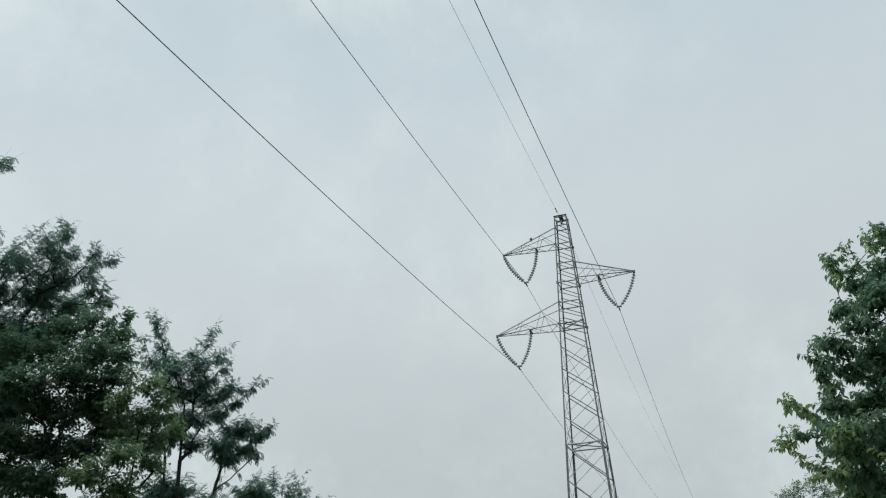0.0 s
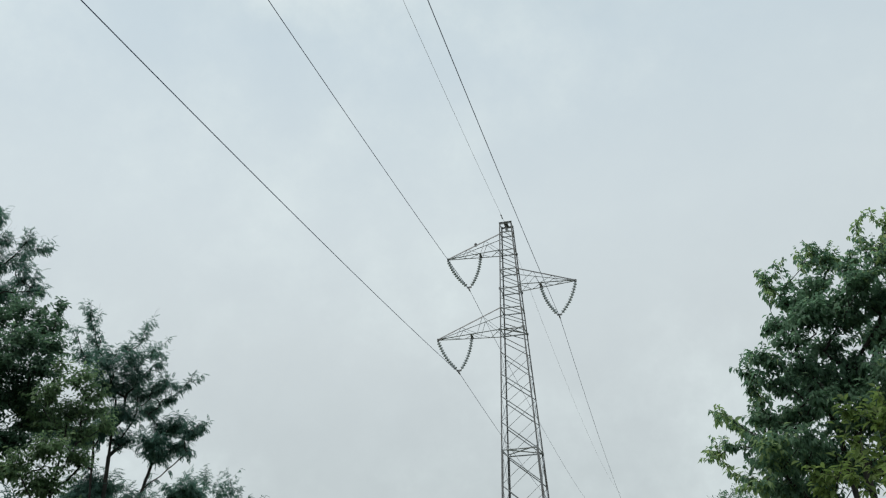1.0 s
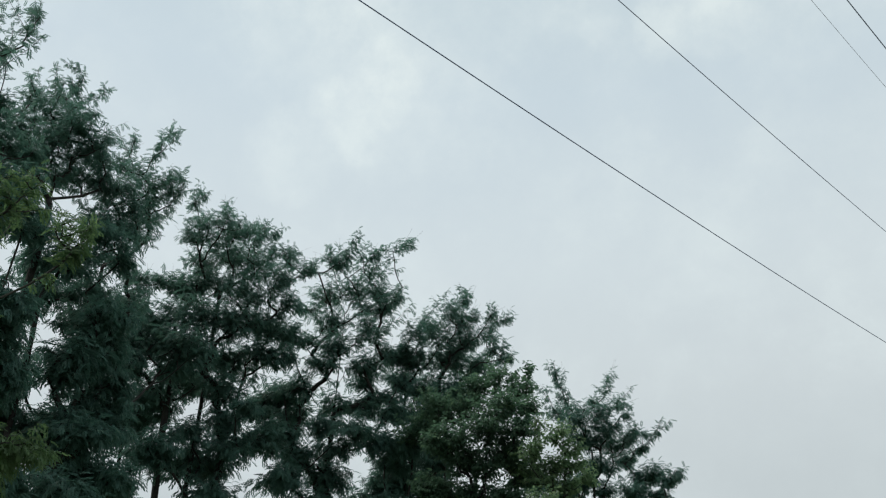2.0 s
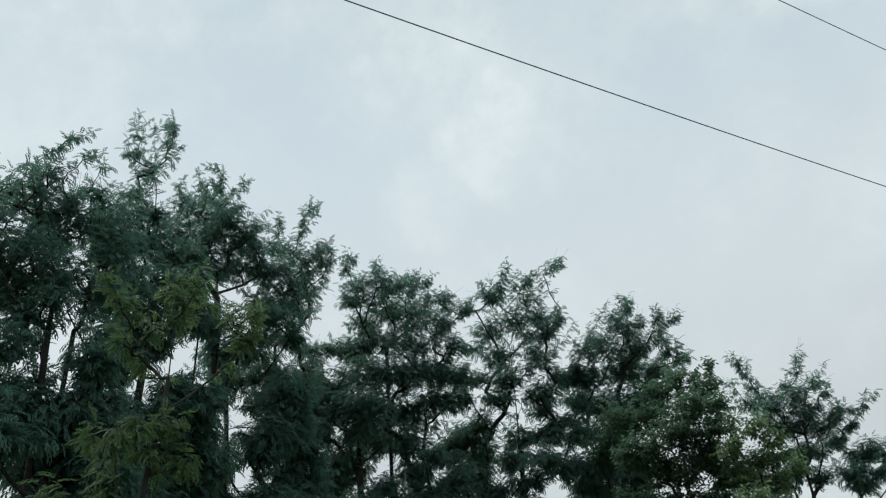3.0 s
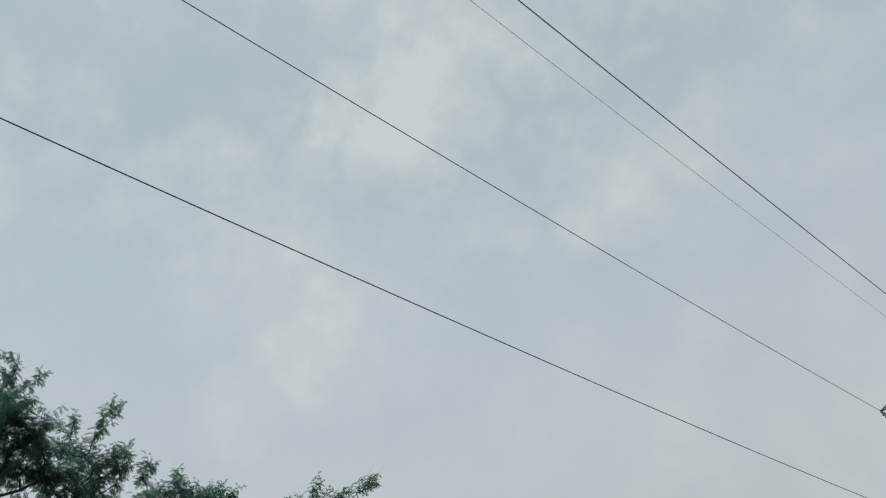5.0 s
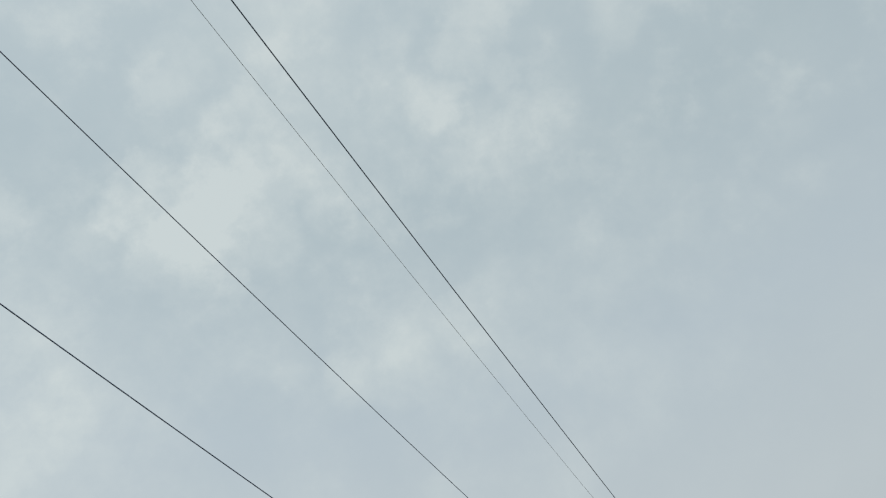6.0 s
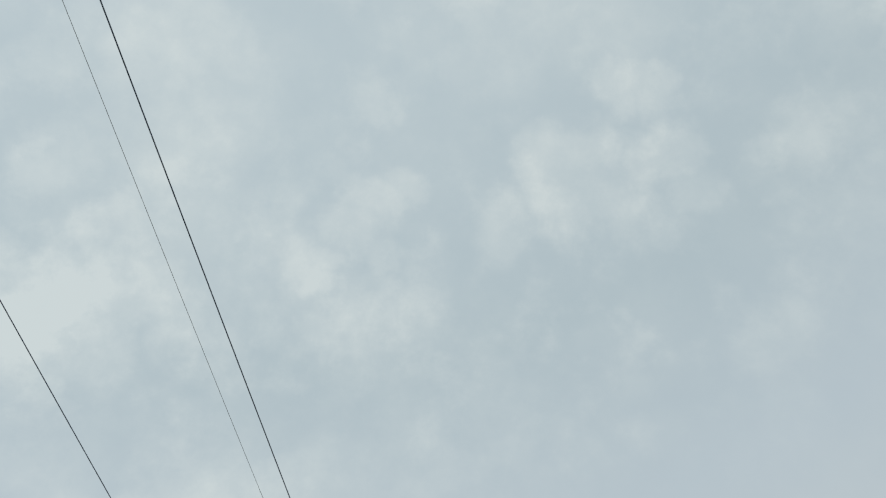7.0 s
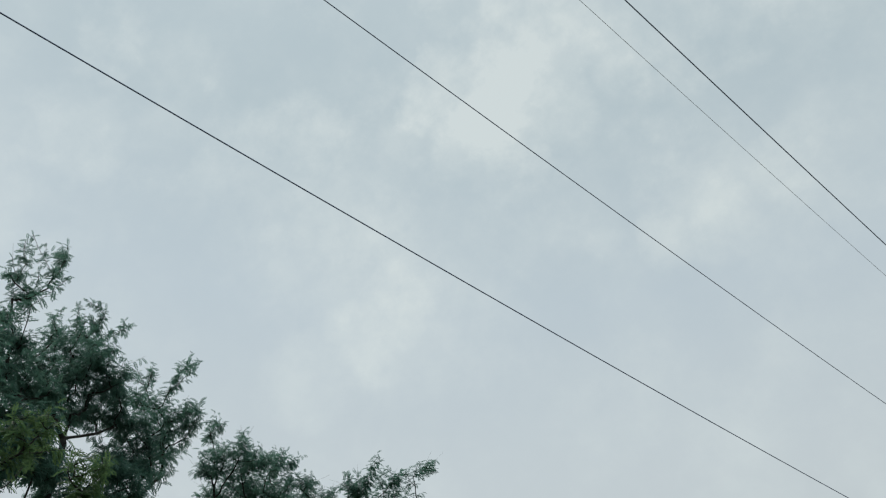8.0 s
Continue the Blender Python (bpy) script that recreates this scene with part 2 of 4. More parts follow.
for i in range(4):
    bm = bmesh.new()
    angle_bar(bm, corner(i, -.15), corner(i, 9.2), .095, UP * 4)
    angle_bar(bm, corner(i, 9.2), corner(i, TOP), .06, UP * 15)
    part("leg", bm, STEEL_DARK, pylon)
    bm = bmesh.new()
    box(bm, corner(i, .12), (.55, .55, .34))
    part("footing", bm, CONCRETE, pylon, "weathered concrete footing block")

# panels between the levels; each face has a strong brace and a slim counter brace
levels = [.25, 2.35, 4.3, 6.1, 7.7, 9.14, 10.46, 11.64, 12.69, 13.75, 14.54] + [14.54 + (TOP - .12 - 14.54) * k / 12 for k in range(1, 13)]
for k, (z0, z1) in enumerate(zip(levels, levels[1:])):
    for i in range(4):
        a0, a1, b0, b1 = corner(i, z0), corner(i, z1), corner(i + 1, z0), corner(i + 1, z1)
        mid = UP * (z0 + z1) / 2
        flip = i in (1, 2)
        strong = (a0, b1) if flip else (a1, b0)
        slim = (a1, b0) if flip else (a0, b1)
        bm = bmesh.new()
        angle_bar(bm, *strong, .034 if z0 < 12 else .028 if i in (0, 2) else .015, mid)
        part("brace", bm, STEEL, pylon)
        if z0 < 13:
            bm = bmesh.new()
            angle_bar(bm, slim[0].lerp(mid, .03), slim[1].lerp(mid, .03), .016, mid)
            part("slim_brace", bm, STEEL, pylon)
for z in (9.2, 14.85, 15.92, 16.95, 17.95, 19.0, 20.0, TOP - .03):
    bm = bmesh.new()
    for i in range(4):
        angle_bar(bm, corner(i, z), corner(i + 1, z), .045, UP * z)
    if z < 15:
        angle_bar(bm, corner(0, z), corner(2, z), .05)
        angle_bar(bm, corner(1, z + .05), corner(3, z + .05), .05)
    part("horizontal_frame", bm, STEEL, pylon)
# gusset plates where the braces meet the legs at the arms
for z in (14.85, 16.95, 19.0):
    for i in range(4):
        bm = bmesh.new()
        box(bm, corner(i, z), (.08, .012, .13), Matrix.Rotation(math.atan2(ACROSS.y, ACROSS.x), 4, "Z"))
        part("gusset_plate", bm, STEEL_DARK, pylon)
# top plate with the earth wire's clamp
bm = bmesh.new()
for s in (-1, 1):
    angle_bar(bm, ACROSS * -.32 + ALONG * s * .3 + UP * TOP, ACROSS * .32 + ALONG * s * .3 + UP * TOP, .06, UP * 30)
box(bm, UP * (TOP + .02), (.2, .62, .03), Matrix.Rotation(math.atan2(ALONG.y, ALONG.x) - math.pi / 2, 4, "Z"))
part("top_frame", bm, STEEL_DARK, pylon)
bm = bmesh.new()
lathe(bm, [(.03, -.30), (.06, -.28), (.07, -.18), (.035, -.12), (.03, .0), (.05, .04), (.02, .08)], Matrix.Translation(UP * TOP))
part("earth_wire_clamp", bm, STEEL_DARK, pylon)

# side, reach, height, rise of the ties, reach of the string's low point
ARMS = [(-1, 3.06, 19.01, .92, 2.05), (1, 3.12, 17.05, .88, 2.22), (-1, 3.71, 14.85, 1.12, 2.735)]
V_SPREAD, V_DROP = 1.66, 1.73
for side, reach, z, rise, low_reach in ARMS:
    tip = ACROSS * side * reach + UP * z
    zb, zt = z - .02, z + rise
    c = [ACROSS * side * half_width(zb) + ALONG * s * half_width(zb) + UP * zb for s in (-1, 1)]
    t = [ACROSS * side * half_width(zt) + ALONG * s * half_width(zt) + UP * zt for s in (-1, 1)]
    e = [tip + ALONG * s * .05 for s in (-1, 1)]
    bm = bmesh.new()
    for a, b in zip(c, e):
        angle_bar(bm, a, b, .042, UP * (z + 3))
    arm = part("crossarm", bm, STEEL, pylon)
    # the near tie is wide and dark, the far one slim and paler
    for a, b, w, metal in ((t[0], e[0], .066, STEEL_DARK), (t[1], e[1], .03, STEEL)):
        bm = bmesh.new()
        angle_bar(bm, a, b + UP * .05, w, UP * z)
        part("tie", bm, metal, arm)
    for k in range(5):  # zigzag in the arm's floor, hangers in its sides
        u, v = k / 5, (k + 1) / 5
        bm = bmesh.new()
        angle_bar(bm, c[k % 2].lerp(e[k % 2], u), c[1 - k % 2].lerp(e[1 - k % 2], v), .022)
        part("lacing", bm, STEEL, arm)
    for s in (0, 1):
        for u, v in ((0.0, .28), (.36, .28), (.36, .62), (.7, .62)):
            bm = bmesh.new()
            angle_bar(bm, c[s].lerp(e[s], u), t[s].lerp(e[s], v), .02)
            part("hanger", bm, STEEL, arm)
    bm = bmesh.new()
    box(bm, tip + UP * .0, (.09, .13, .13))
    part("tip_plate", bm, STEEL_DARK, arm)
    bm = bmesh.new()
    u = 1 - V_SPREAD / (reach - half_width(zb))
    angle_bar(bm, c[0].lerp(e[0], u) - UP * .03, c[1].lerp(e[1], u) - UP * .03, .08)
    box(bm, (c[0].lerp(e[0], u) + c[1].lerp(e[1], u)) / 2 - UP * .05, (.1, .1, .16))
    part("string_seat", bm, STEEL_DARK, arm)
# the small fitting on the highest arm's tie
bm = bmesh.new()
q = ACROSS * -1.58 + ALONG * -.17 + UP * 19.46
lathe(bm, [(.02, 0), (.05, .03), (.075, .10), (.06, .17), (.02, .21)], Matrix.Translation(q))
part("warning_knob", bm, STEEL_DARK, pylon, "dark round fitting on the tie")
# number plate and climbing guard low on the mast
bm = bmesh.new()
for i in range(4):
    angle_bar(bm, corner(i, 3.0) * 1.0, corner(i + 1, 3.0), .05, UP * 3)
part("climbing_guard", bm, STEEL_DARK, pylon)

# V-strings of glass discs, each with its yoke and clamp
disc_bm = bmesh.new()
lathe(disc_bm, [(.018, -.075), (.03, -.07), (.045, -.03), (.095, -.012), (.10, .0), (.075, .018), (.05, .03), (.045, .065), (.018, .07)], Matrix(), 12)
disc_mesh = bpy.data.meshes.new("insulator_disc")
disc_bm.to_mesh(disc_mesh)
disc_bm.free()
disc_mesh.materials.append(GLASS)
for p in disc_mesh.polygons:
    p.use_smooth = True
for side, reach, z, rise, low_reach in ARMS:
    tip = AXIS + ACROSS * side * reach + UP * (z - .06)
    inner = AXIS + ACROSS * side * (reach - V_SPREAD) + UP * (z - .10)
    low = AXIS + ACROSS * side * low_reach + UP * (z - V_DROP + .12)
    vstring = tagged(new("insulator_string"), "V-shaped string of grey-green glass insulator discs under a crossarm", "insulator", "insulator strings on the pylon")
    vstring.location = low
    for end in (tip, inner):
        foot = low + ACROSS * side * (-.09 if end is inner else .09) + UP * .03
        axis = end - foot
        turn = axis.to_track_quat("Z", "Y").to_matrix().to_4x4()
        n = 12
        for k in range(n):
            d = new("insulator_disc", disc_mesh)
            d.parent = vstring
            f = .04 + .94 * (k + .5) / n
            sag = (ACROSS * side * (-1 if end is inner else 1)) * .09 * math.sin(math.pi * f) - UP * .05 * math.sin(math.pi * f)
            d.matrix_local = Matrix.Translation(foot + axis * f + sag - low) @ turn
        bm = bmesh.new()
        for k in range(8):
            f0, f1 = k / 8, (k + 1) / 8
            pts = [foot + axis * f + (ACROSS * side * (-1 if end is inner else 1)) * .09 * math.sin(math.pi * f) - UP * .05 * math.sin(math.pi * f) - low for f in (f0, f1)]
            angle_bar(bm, pts[0], pts[1], .02)
        part("link_rod", bm, STEEL_DARK, vstring)
    bm = bmesh.new()
    box(bm, UP * .0, (.24, .03, .08), Matrix.Rotation(math.atan2(ACROSS.y, ACROSS.x), 4, "Z"))
    part("yoke_plate", bm, STEEL_DARK, vstring)
    bm = bmesh.new()
    box(bm, UP * -.08, (.03, .03, .12))
    lathe(bm, [(.012, -.22), (.03, -.16), (.035, 0), (.03, .16), (.012, .22)], Matrix.Translation(UP * -.13) @ ALONG.to_track_quat("Z", "Y").to_matrix().to_4x4(), 8)
    part("suspension_clamp", bm, STEEL_DARK, vstring)

# ---- conductors and the earth wire, hanging in long shallow curves ----
SPAN = 104.0


def wire(name, start, slope, curve, radius, mat, label):
    """A round cable through start, sagging both ways along the line."""
    ts = np.concatenate([-np.linspace(SPAN, 0, 90), np.linspace(0, SPAN, 90)[1:]])
    n, verts, faces = 8, [], []
    for s in ts:
        p = start + ALONG * s + UP * (slope * abs(s) + curve * s * s)
        for i in range(n):
            a = 2 * math.pi * i / n
            verts.append(p + (ACROSS * math.cos(a) + UP * math.sin(a)) * radius)
    for k in range(len(ts) - 1):
        for i in range(n):
            faces.append((k * n + i, k * n + (i + 1) % n, (k + 1) * n + (i + 1) % n, (k + 1) * n + i))
    ob = array_mesh(name, np.array([tuple(v) for v in verts]), np.array(faces), mat, None, True)
    return tagged(ob, label, "cable", "overhead line")


for side, reach, z, rise, low_reach in ARMS:
    at = AXIS + ACROSS * side * low_reach + UP * (z - V_DROP)
    wire("conductor", at, -.0750, .00072, .0108, CABLE, "dark stranded conductor cable hanging from a V-string")
wire("earth_wire", AXIS - ACROSS * .05 + UP * (TOP + .11), -.0673, .00081, .006, CABLE_THIN, "thin pale steel earth wire over the pylon top")

bm = bmesh.new()
turn = ALONG.to_track_quat("Z", "Y").to_matrix().to_4x4()
for a in (-.16, .16):
    lathe(bm, [(.01, -.07), (.03, -.06), (.032, .04), (.01, .07)], Matrix.Translation(ALONG * a - UP * .05) @ turn, 10)
lathe(bm, [(.006, -.16), (.006, .16)], Matrix.Translation(UP * -.05) @ turn, 6)
box(bm, UP * -.02, (.03, .03, .09))
damper = part("vibration_damper", bm, STEEL_DARK)
damper.location = AXIS - ACROSS * .05 - ALONG * 1.0 + UP * (TOP + .11 - .066)
tagged(damper, "small dark steel vibration damper clamped on the earth wire", "damper")

# ---- a far post between the trees ----
bm = bmesh.new()
lathe(bm, [(.13, -.3), (.125, 0), (.09, 5.35), (.085, 5.5), (.05, 5.56)], Matrix(), 16)
post = part("concrete_post", bm, CONCRETE)
post.location = (13.12, 26.96, 0)
tagged(post, "slim pale grey concrete post among distant shrubs", "post")


# ---- trees ----
def pinnate(pairs):
    """One compound leaf along +y, unit long, arching down to its tip: close pairs of blunt leaflets that hang from the stalk, and one at its end."""
    v, f = [], []

    def arch(y, x):
        return -.52 * y * y - .45 * abs(x)

    step = .84 / pairs
    for i in range(pairs):
        y = .08 + step * i
        wide = .215 * (1 - .9 * (i / pairs - .4) ** 2)
        for s in (-1, 1):
            k = len(v)
            for x, t in ((0, -.05), (.8, .02), (1, .72), (.55, 1.06)):
                v.append((s * wide * x, y + step * t, arch(y + step * t, wide * x)))
            f.append((k, k + 1, k + 2, k + 3))
    k = len(v)
    v += [(0, .88, arch(.88, 0)), (.06, .96, arch(.96, .06)), (0, 1.08, arch(1.08, 0)), (-.06, .96, arch(.96, .06))]
    f.append((k, k + 1, k + 2, k + 3))
    return np.array(v), np.array(f)


def ovate():
    """One broad pointed leaf along +y, folded a little along its midrib."""
    v = np.array([(0, 0, 0), (0, .22, .0), (.24, .38, .09), (.20, .66, .06), (0, .62, -.03), (0, 1.05, -.16), (-.20, .66, .06), (-.24, .38, .09)], float)
    f = np.array([(0, 2, 3, 1), (1, 3, 5, 4), (0, 1, 6, 7), (1, 4, 5, 6)])
    return v, f


PINNATE, OVATE = pinnate(3), ovate()


def frames_of(way, up):
    """Rotation matrices (n, 3, 3) whose y axis is way and whose z axis is near up."""
    y = way / np.linalg.norm(way, axis=1, keepdims=True)
    x = np.cross(y, up)
    x /= np.maximum(np.linalg.norm(x, axis=1, keepdims=True), 1e-6)
    return np.stack([x, y, np.cross(x, y)], axis=2)


def tubes(points, parents, radii, sides):
    """Tapered round pieces from each point to its parent."""
    i = np.nonzero(parents >= 0)[0]
    p, q = points[parents[i]], points[i]
    way = q - p
    ref = np.where(np.abs(way[:, 2:3]) > .8 * np.linalg.norm(way, axis=1, keepdims=True), np.array([[1.0, 0, 0]]), np.array([[0, 0, 1.0]]))
    m = frames_of(way, ref)
    a = 2 * np.pi * np.arange(sides) / sides
    ring = m[:, None, :, 0] * np.cos(a)[None, :, None] + m[:, None, :, 2] * np.sin(a)[None, :, None]
    r0 = np.minimum(radii[parents[i]], radii[i] * 1.5)[:, None, None]
    v = np.concatenate([p[:, None] + ring * r0, q[:, None] + ring * radii[i][:, None, None]], axis=1)
    k = np.arange(sides)
    f = np.stack([k, (k + 1) % sides, sides + (k + 1) % sides, sides + k], axis=1)
    return v.reshape(-1, 3), (f[None] + (np.arange(len(i)) * 2 * sides)[:, None, None]).reshape(-1, 4)


def tree(seed, base, lobes, leaders, stems, label, name="tree", leaf=PINNATE, mat=LOCUST, size=.185, density=1.2, skirt=3.5, boughs=2, spread=.5, plume=.7, tips_mat=None, droop=.5, gap=.056, group=""):
    """A tree at base: stems up to the points given, limbs that reach into each lobe of the crown, twigs, and leaves along the twigs."""
    rng = np.random.default_rng(seed)
    lobes, leaders = np.array(lobes), np.array(leaders)
    # lower boughs under the crown's lobes, thinning towards the ground
    z, wide = lobes[:, 2].min() - .45, np.ptp(lobes[:, :2], axis=0).max() * .5 + .2
    mid = np.average(lobes[:, :2], axis=0, weights=lobes[:, 3])
    while z > skirt:
        for k in range(boughs):
            q = mid + rng.normal(0, wide * .55, 2)
            lobes = np.append(lobes, [[q[0], q[1], z + rng.uniform(-.2, .2), .34]], axis=0)
        z -= .6
    low, high = lobes[:, 2].min(), max(lobes[:, 2].max(), leaders[:, 2].max())
    centre = np.array([*np.average(lobes[:, :2], axis=0, weights=lobes[:, 3]), (low + high) / 2])
    pts, par = [np.zeros(3)], [-1]
    for sx, sy, sz in stems:  # stems rise from the ground, a little bent
        n, last = 16, 0
        bend = rng.normal(0, .06, (3, 2))
        for k in range(1, n + 1):
            u = k / n
            p = np.array([sx, sy, sz]) * u
            p[:2] = np.array([sx, sy]) * u ** .55 + (bend[0] * math.sin(3 * u) + bend[1] * math.sin(8 * u) * .5 + bend[2] * math.sin(15 * u) * .2) * u
            pts.append(p)
            par.append(last)
            last = len(pts) - 1
    shoots = []
    for x, y, z, r in lobes:
        n = max(2, int(round(density * 46 * r ** 1.6 * (2.0 - 1.4 * min(max((z - 4.5) / (high - 4.5), 0), 1)))))
        d = np.clip(rng.normal(size=(n, 3)), -1.6, 1.6) * r * spread
        d[:, 2] = d[:, 2] * .5 - .05 * size / .185
        shoots += [(np.array([x, y, z]) + v, False, min(max(r / (.3 if size > .12 else .2), .5), 1.15)) for v in d]
    shoots += [(np.array(v), True, .8) for v in leaders]
    hub = np.array([centre[0], centre[1], low])
    shoots.sort(key=lambda s: np.linalg.norm(s[0] - hub) + (.5 if s[1] else 0))
    tips = []
    for goal, lead, reach in shoots:
        P = np.array(pts)
        d = np.linalg.norm(P - goal, axis=1)
        cost = d + 2.5 * np.maximum(0, P[:, 2] - goal[2] + .62 * d) + (P[:, 2] < low * .6) * 3
        k = int(np.argmin(cost))
        start, n = P[k], max(3, int(d[k] / .16))
        out = goal - start
        bow = np.array([0, 0, -.07 * d[k]]) + rng.normal(0, .025 * d[k], 3)
        last = k
        path = []
        for j in range(1, n + 1):
            u = j / n
            p = start + out * u + bow * math.sin(math.pi * u) + rng.normal(0, .012, 3)
            pts.append(p)
            par.append(last)
            last = len(pts) - 1
            path.append(last)
        tips.append((path, lead, reach))
    pts, par = np.array(pts), np.array(par)
    load = np.zeros(len(pts))
    for path, lead, reach in tips:
        load[path[-1]] += 1
    for k in range(len(pts) - 1, 0, -1):
        load[par[k]] += load[k]
    radii = (.0036 if size > .12 else .0018) * np.maximum(load, 1) ** .5
    # twigs
    tp, tr_, tq = [], [], []
    lp, lw, ln, ls = [], [], [], []
    fresh = []  # leaves on the newest shoots
    for path, lead, reach in tips:
        end = pts[path[-1]]
        way0 = end - pts[path[max(0, len(path) - 4)]]
        way0 /= np.linalg.norm(way0) + 1e-6
        count = 3 if lead or reach < .6 else rng.integers(3, 6)
        for j in range(count):
            at = pts[path[-1 - min(len(path) - 1, rng.integers(3, 8) if lead else rng.integers(0, 4))]] if j else end
            outward = at - centre
            outward /= np.linalg.norm(outward) + 1e-6
            outward[2] *= .4
            way = way0 * (.9 if j == 0 else .3) + outward * .5 + np.array([0, 0, .5 if lead else .16]) + rng.normal(0, .12 if lead and j == 0 else .38, 3) * np.array([1, 1, .6])
            way /= np.linalg.norm(way)
            length = rng.uniform(.14, .38) * reach * (size / .15 if size > .12 else .75)
            if lead and j == 0:
                at = end - way * length
            side = np.cross(way, np.array([0, 0, 1.0]) + rng.normal(0, .2, 3))
            side /= np.linalg.norm(side) + 1e-6
            m = max(3, int(length / gap))
            tp.append(at)
            tq.append(at + way * length)
            if size > .12 and rng.uniform() < .1 and at[2] > centre[2]:
                tp.append(at + way * length * .9)
                tq.append(at + way * (length + rng.uniform(.1, .3)) + rng.normal(0, .03, 3))
            for i in range(m + 1):
                u = min(max((i + rng.uniform(-.3, .3)) / m, .02), 1) ** .6
                s = 1 if i % 2 else -1
                w = side * s * rng.uniform(.6, 1.1) + way * rng.uniform(.3, .9) + rng.normal(0, .2, 3) - np.array([0, 0, droop * rng.uniform(.2, 1.3)])
                if i == m:
                    w = way + rng.normal(0, .3, 3) - np.array([0, 0, droop])
                lp.append(at + way * length * u)
                lw.append(w)
                ln.append(np.array([0, 0, 1.0]) + rng.normal(0, .28, 3))
                ls.append(size * rng.uniform(.62, 1.15) * (1 - .25 * u))
        if lead:  # a leader carries a plume of leaves down from its tip
            k, u, back = path[-1], 0.0, []
            while par[k] >= 0 and u < plume:
                step = np.linalg.norm(pts[k] - pts[par[k]])
                back.append((pts[k], pts[par[k]], u, step))
                u += step
                k = par[k]
            for a, b, u, step in back:
                axis = (a - b) / (step + 1e-6)
                for _ in range(max(2, int(step * (38 if size > .12 else 70)))):
                    ring = rng.normal(0, 1, 3)
                    ring -= axis * ring.dot(axis)
                    ring /= np.linalg.norm(ring) + 1e-6
                    lp.append(a + (b - a) * rng.uniform() + ring * rng.uniform(0, .02))
                    lw.append(ring * rng.uniform(.6, 1) + axis * rng.uniform(.2, .8) - np.array([0, 0, droop * rng.uniform(.3, 1.3)]))
                    ln.append(np.array([0, 0, 1.0]) + rng.normal(0, .35, 3))
                    ls.append(size * rng.uniform(.7, 1.1) * (.55 + .45 * min(1, u / .4)))
                    fresh.append(len(lp) - 1)
    thing = tagged(new(name), label, "tree", group)
    thing.location = (*base, 0)
    v0, f0 = tubes(pts, par, radii, 5)
    tp, tq = np.array(tp), np.array(tq)
    v, f = tubes(np.concatenate([tp, tq]), np.concatenate([-np.ones(len(tp), int), np.arange(len(tp))]),
                 np.concatenate([np.full(len(tp), .0035), np.full(len(tp), .0013)]), 3)
    array_mesh("trunk", np.concatenate([v0, v]), np.concatenate([f0, f + len(v0)]), BARK, thing, True)
    lp, ls = np.array(lp), np.array(ls)
    if size > .12:  # shade leaves low in the crown are larger
        ls *= 1.5 - .58 * np.clip((lp[:, 2] - 4.5) / (high - 4.5), 0, 1)
    m = frames_of(np.array(lw), np.array(ln))
    lv, lf = leaf
    new_or_rim = np.zeros(len(lp), bool)
    new_or_rim[fresh] = tips_mat is not None
    if tips_mat:  # the crown's outermost leaves too, but for some: rim light put into their colour
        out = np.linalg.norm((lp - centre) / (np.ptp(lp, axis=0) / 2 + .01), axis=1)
        new_or_rim |= out + rng.normal(0, .12, len(lp)) > .93
    for part_name, pick, m_ in (("crown", ~new_or_rim, mat), ("new_growth_lit_rim", new_or_rim, tips_mat)):
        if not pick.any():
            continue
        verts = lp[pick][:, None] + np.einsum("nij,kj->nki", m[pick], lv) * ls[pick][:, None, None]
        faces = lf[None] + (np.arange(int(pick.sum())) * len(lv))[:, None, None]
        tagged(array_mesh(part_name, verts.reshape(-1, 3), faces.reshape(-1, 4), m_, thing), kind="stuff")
    return thing


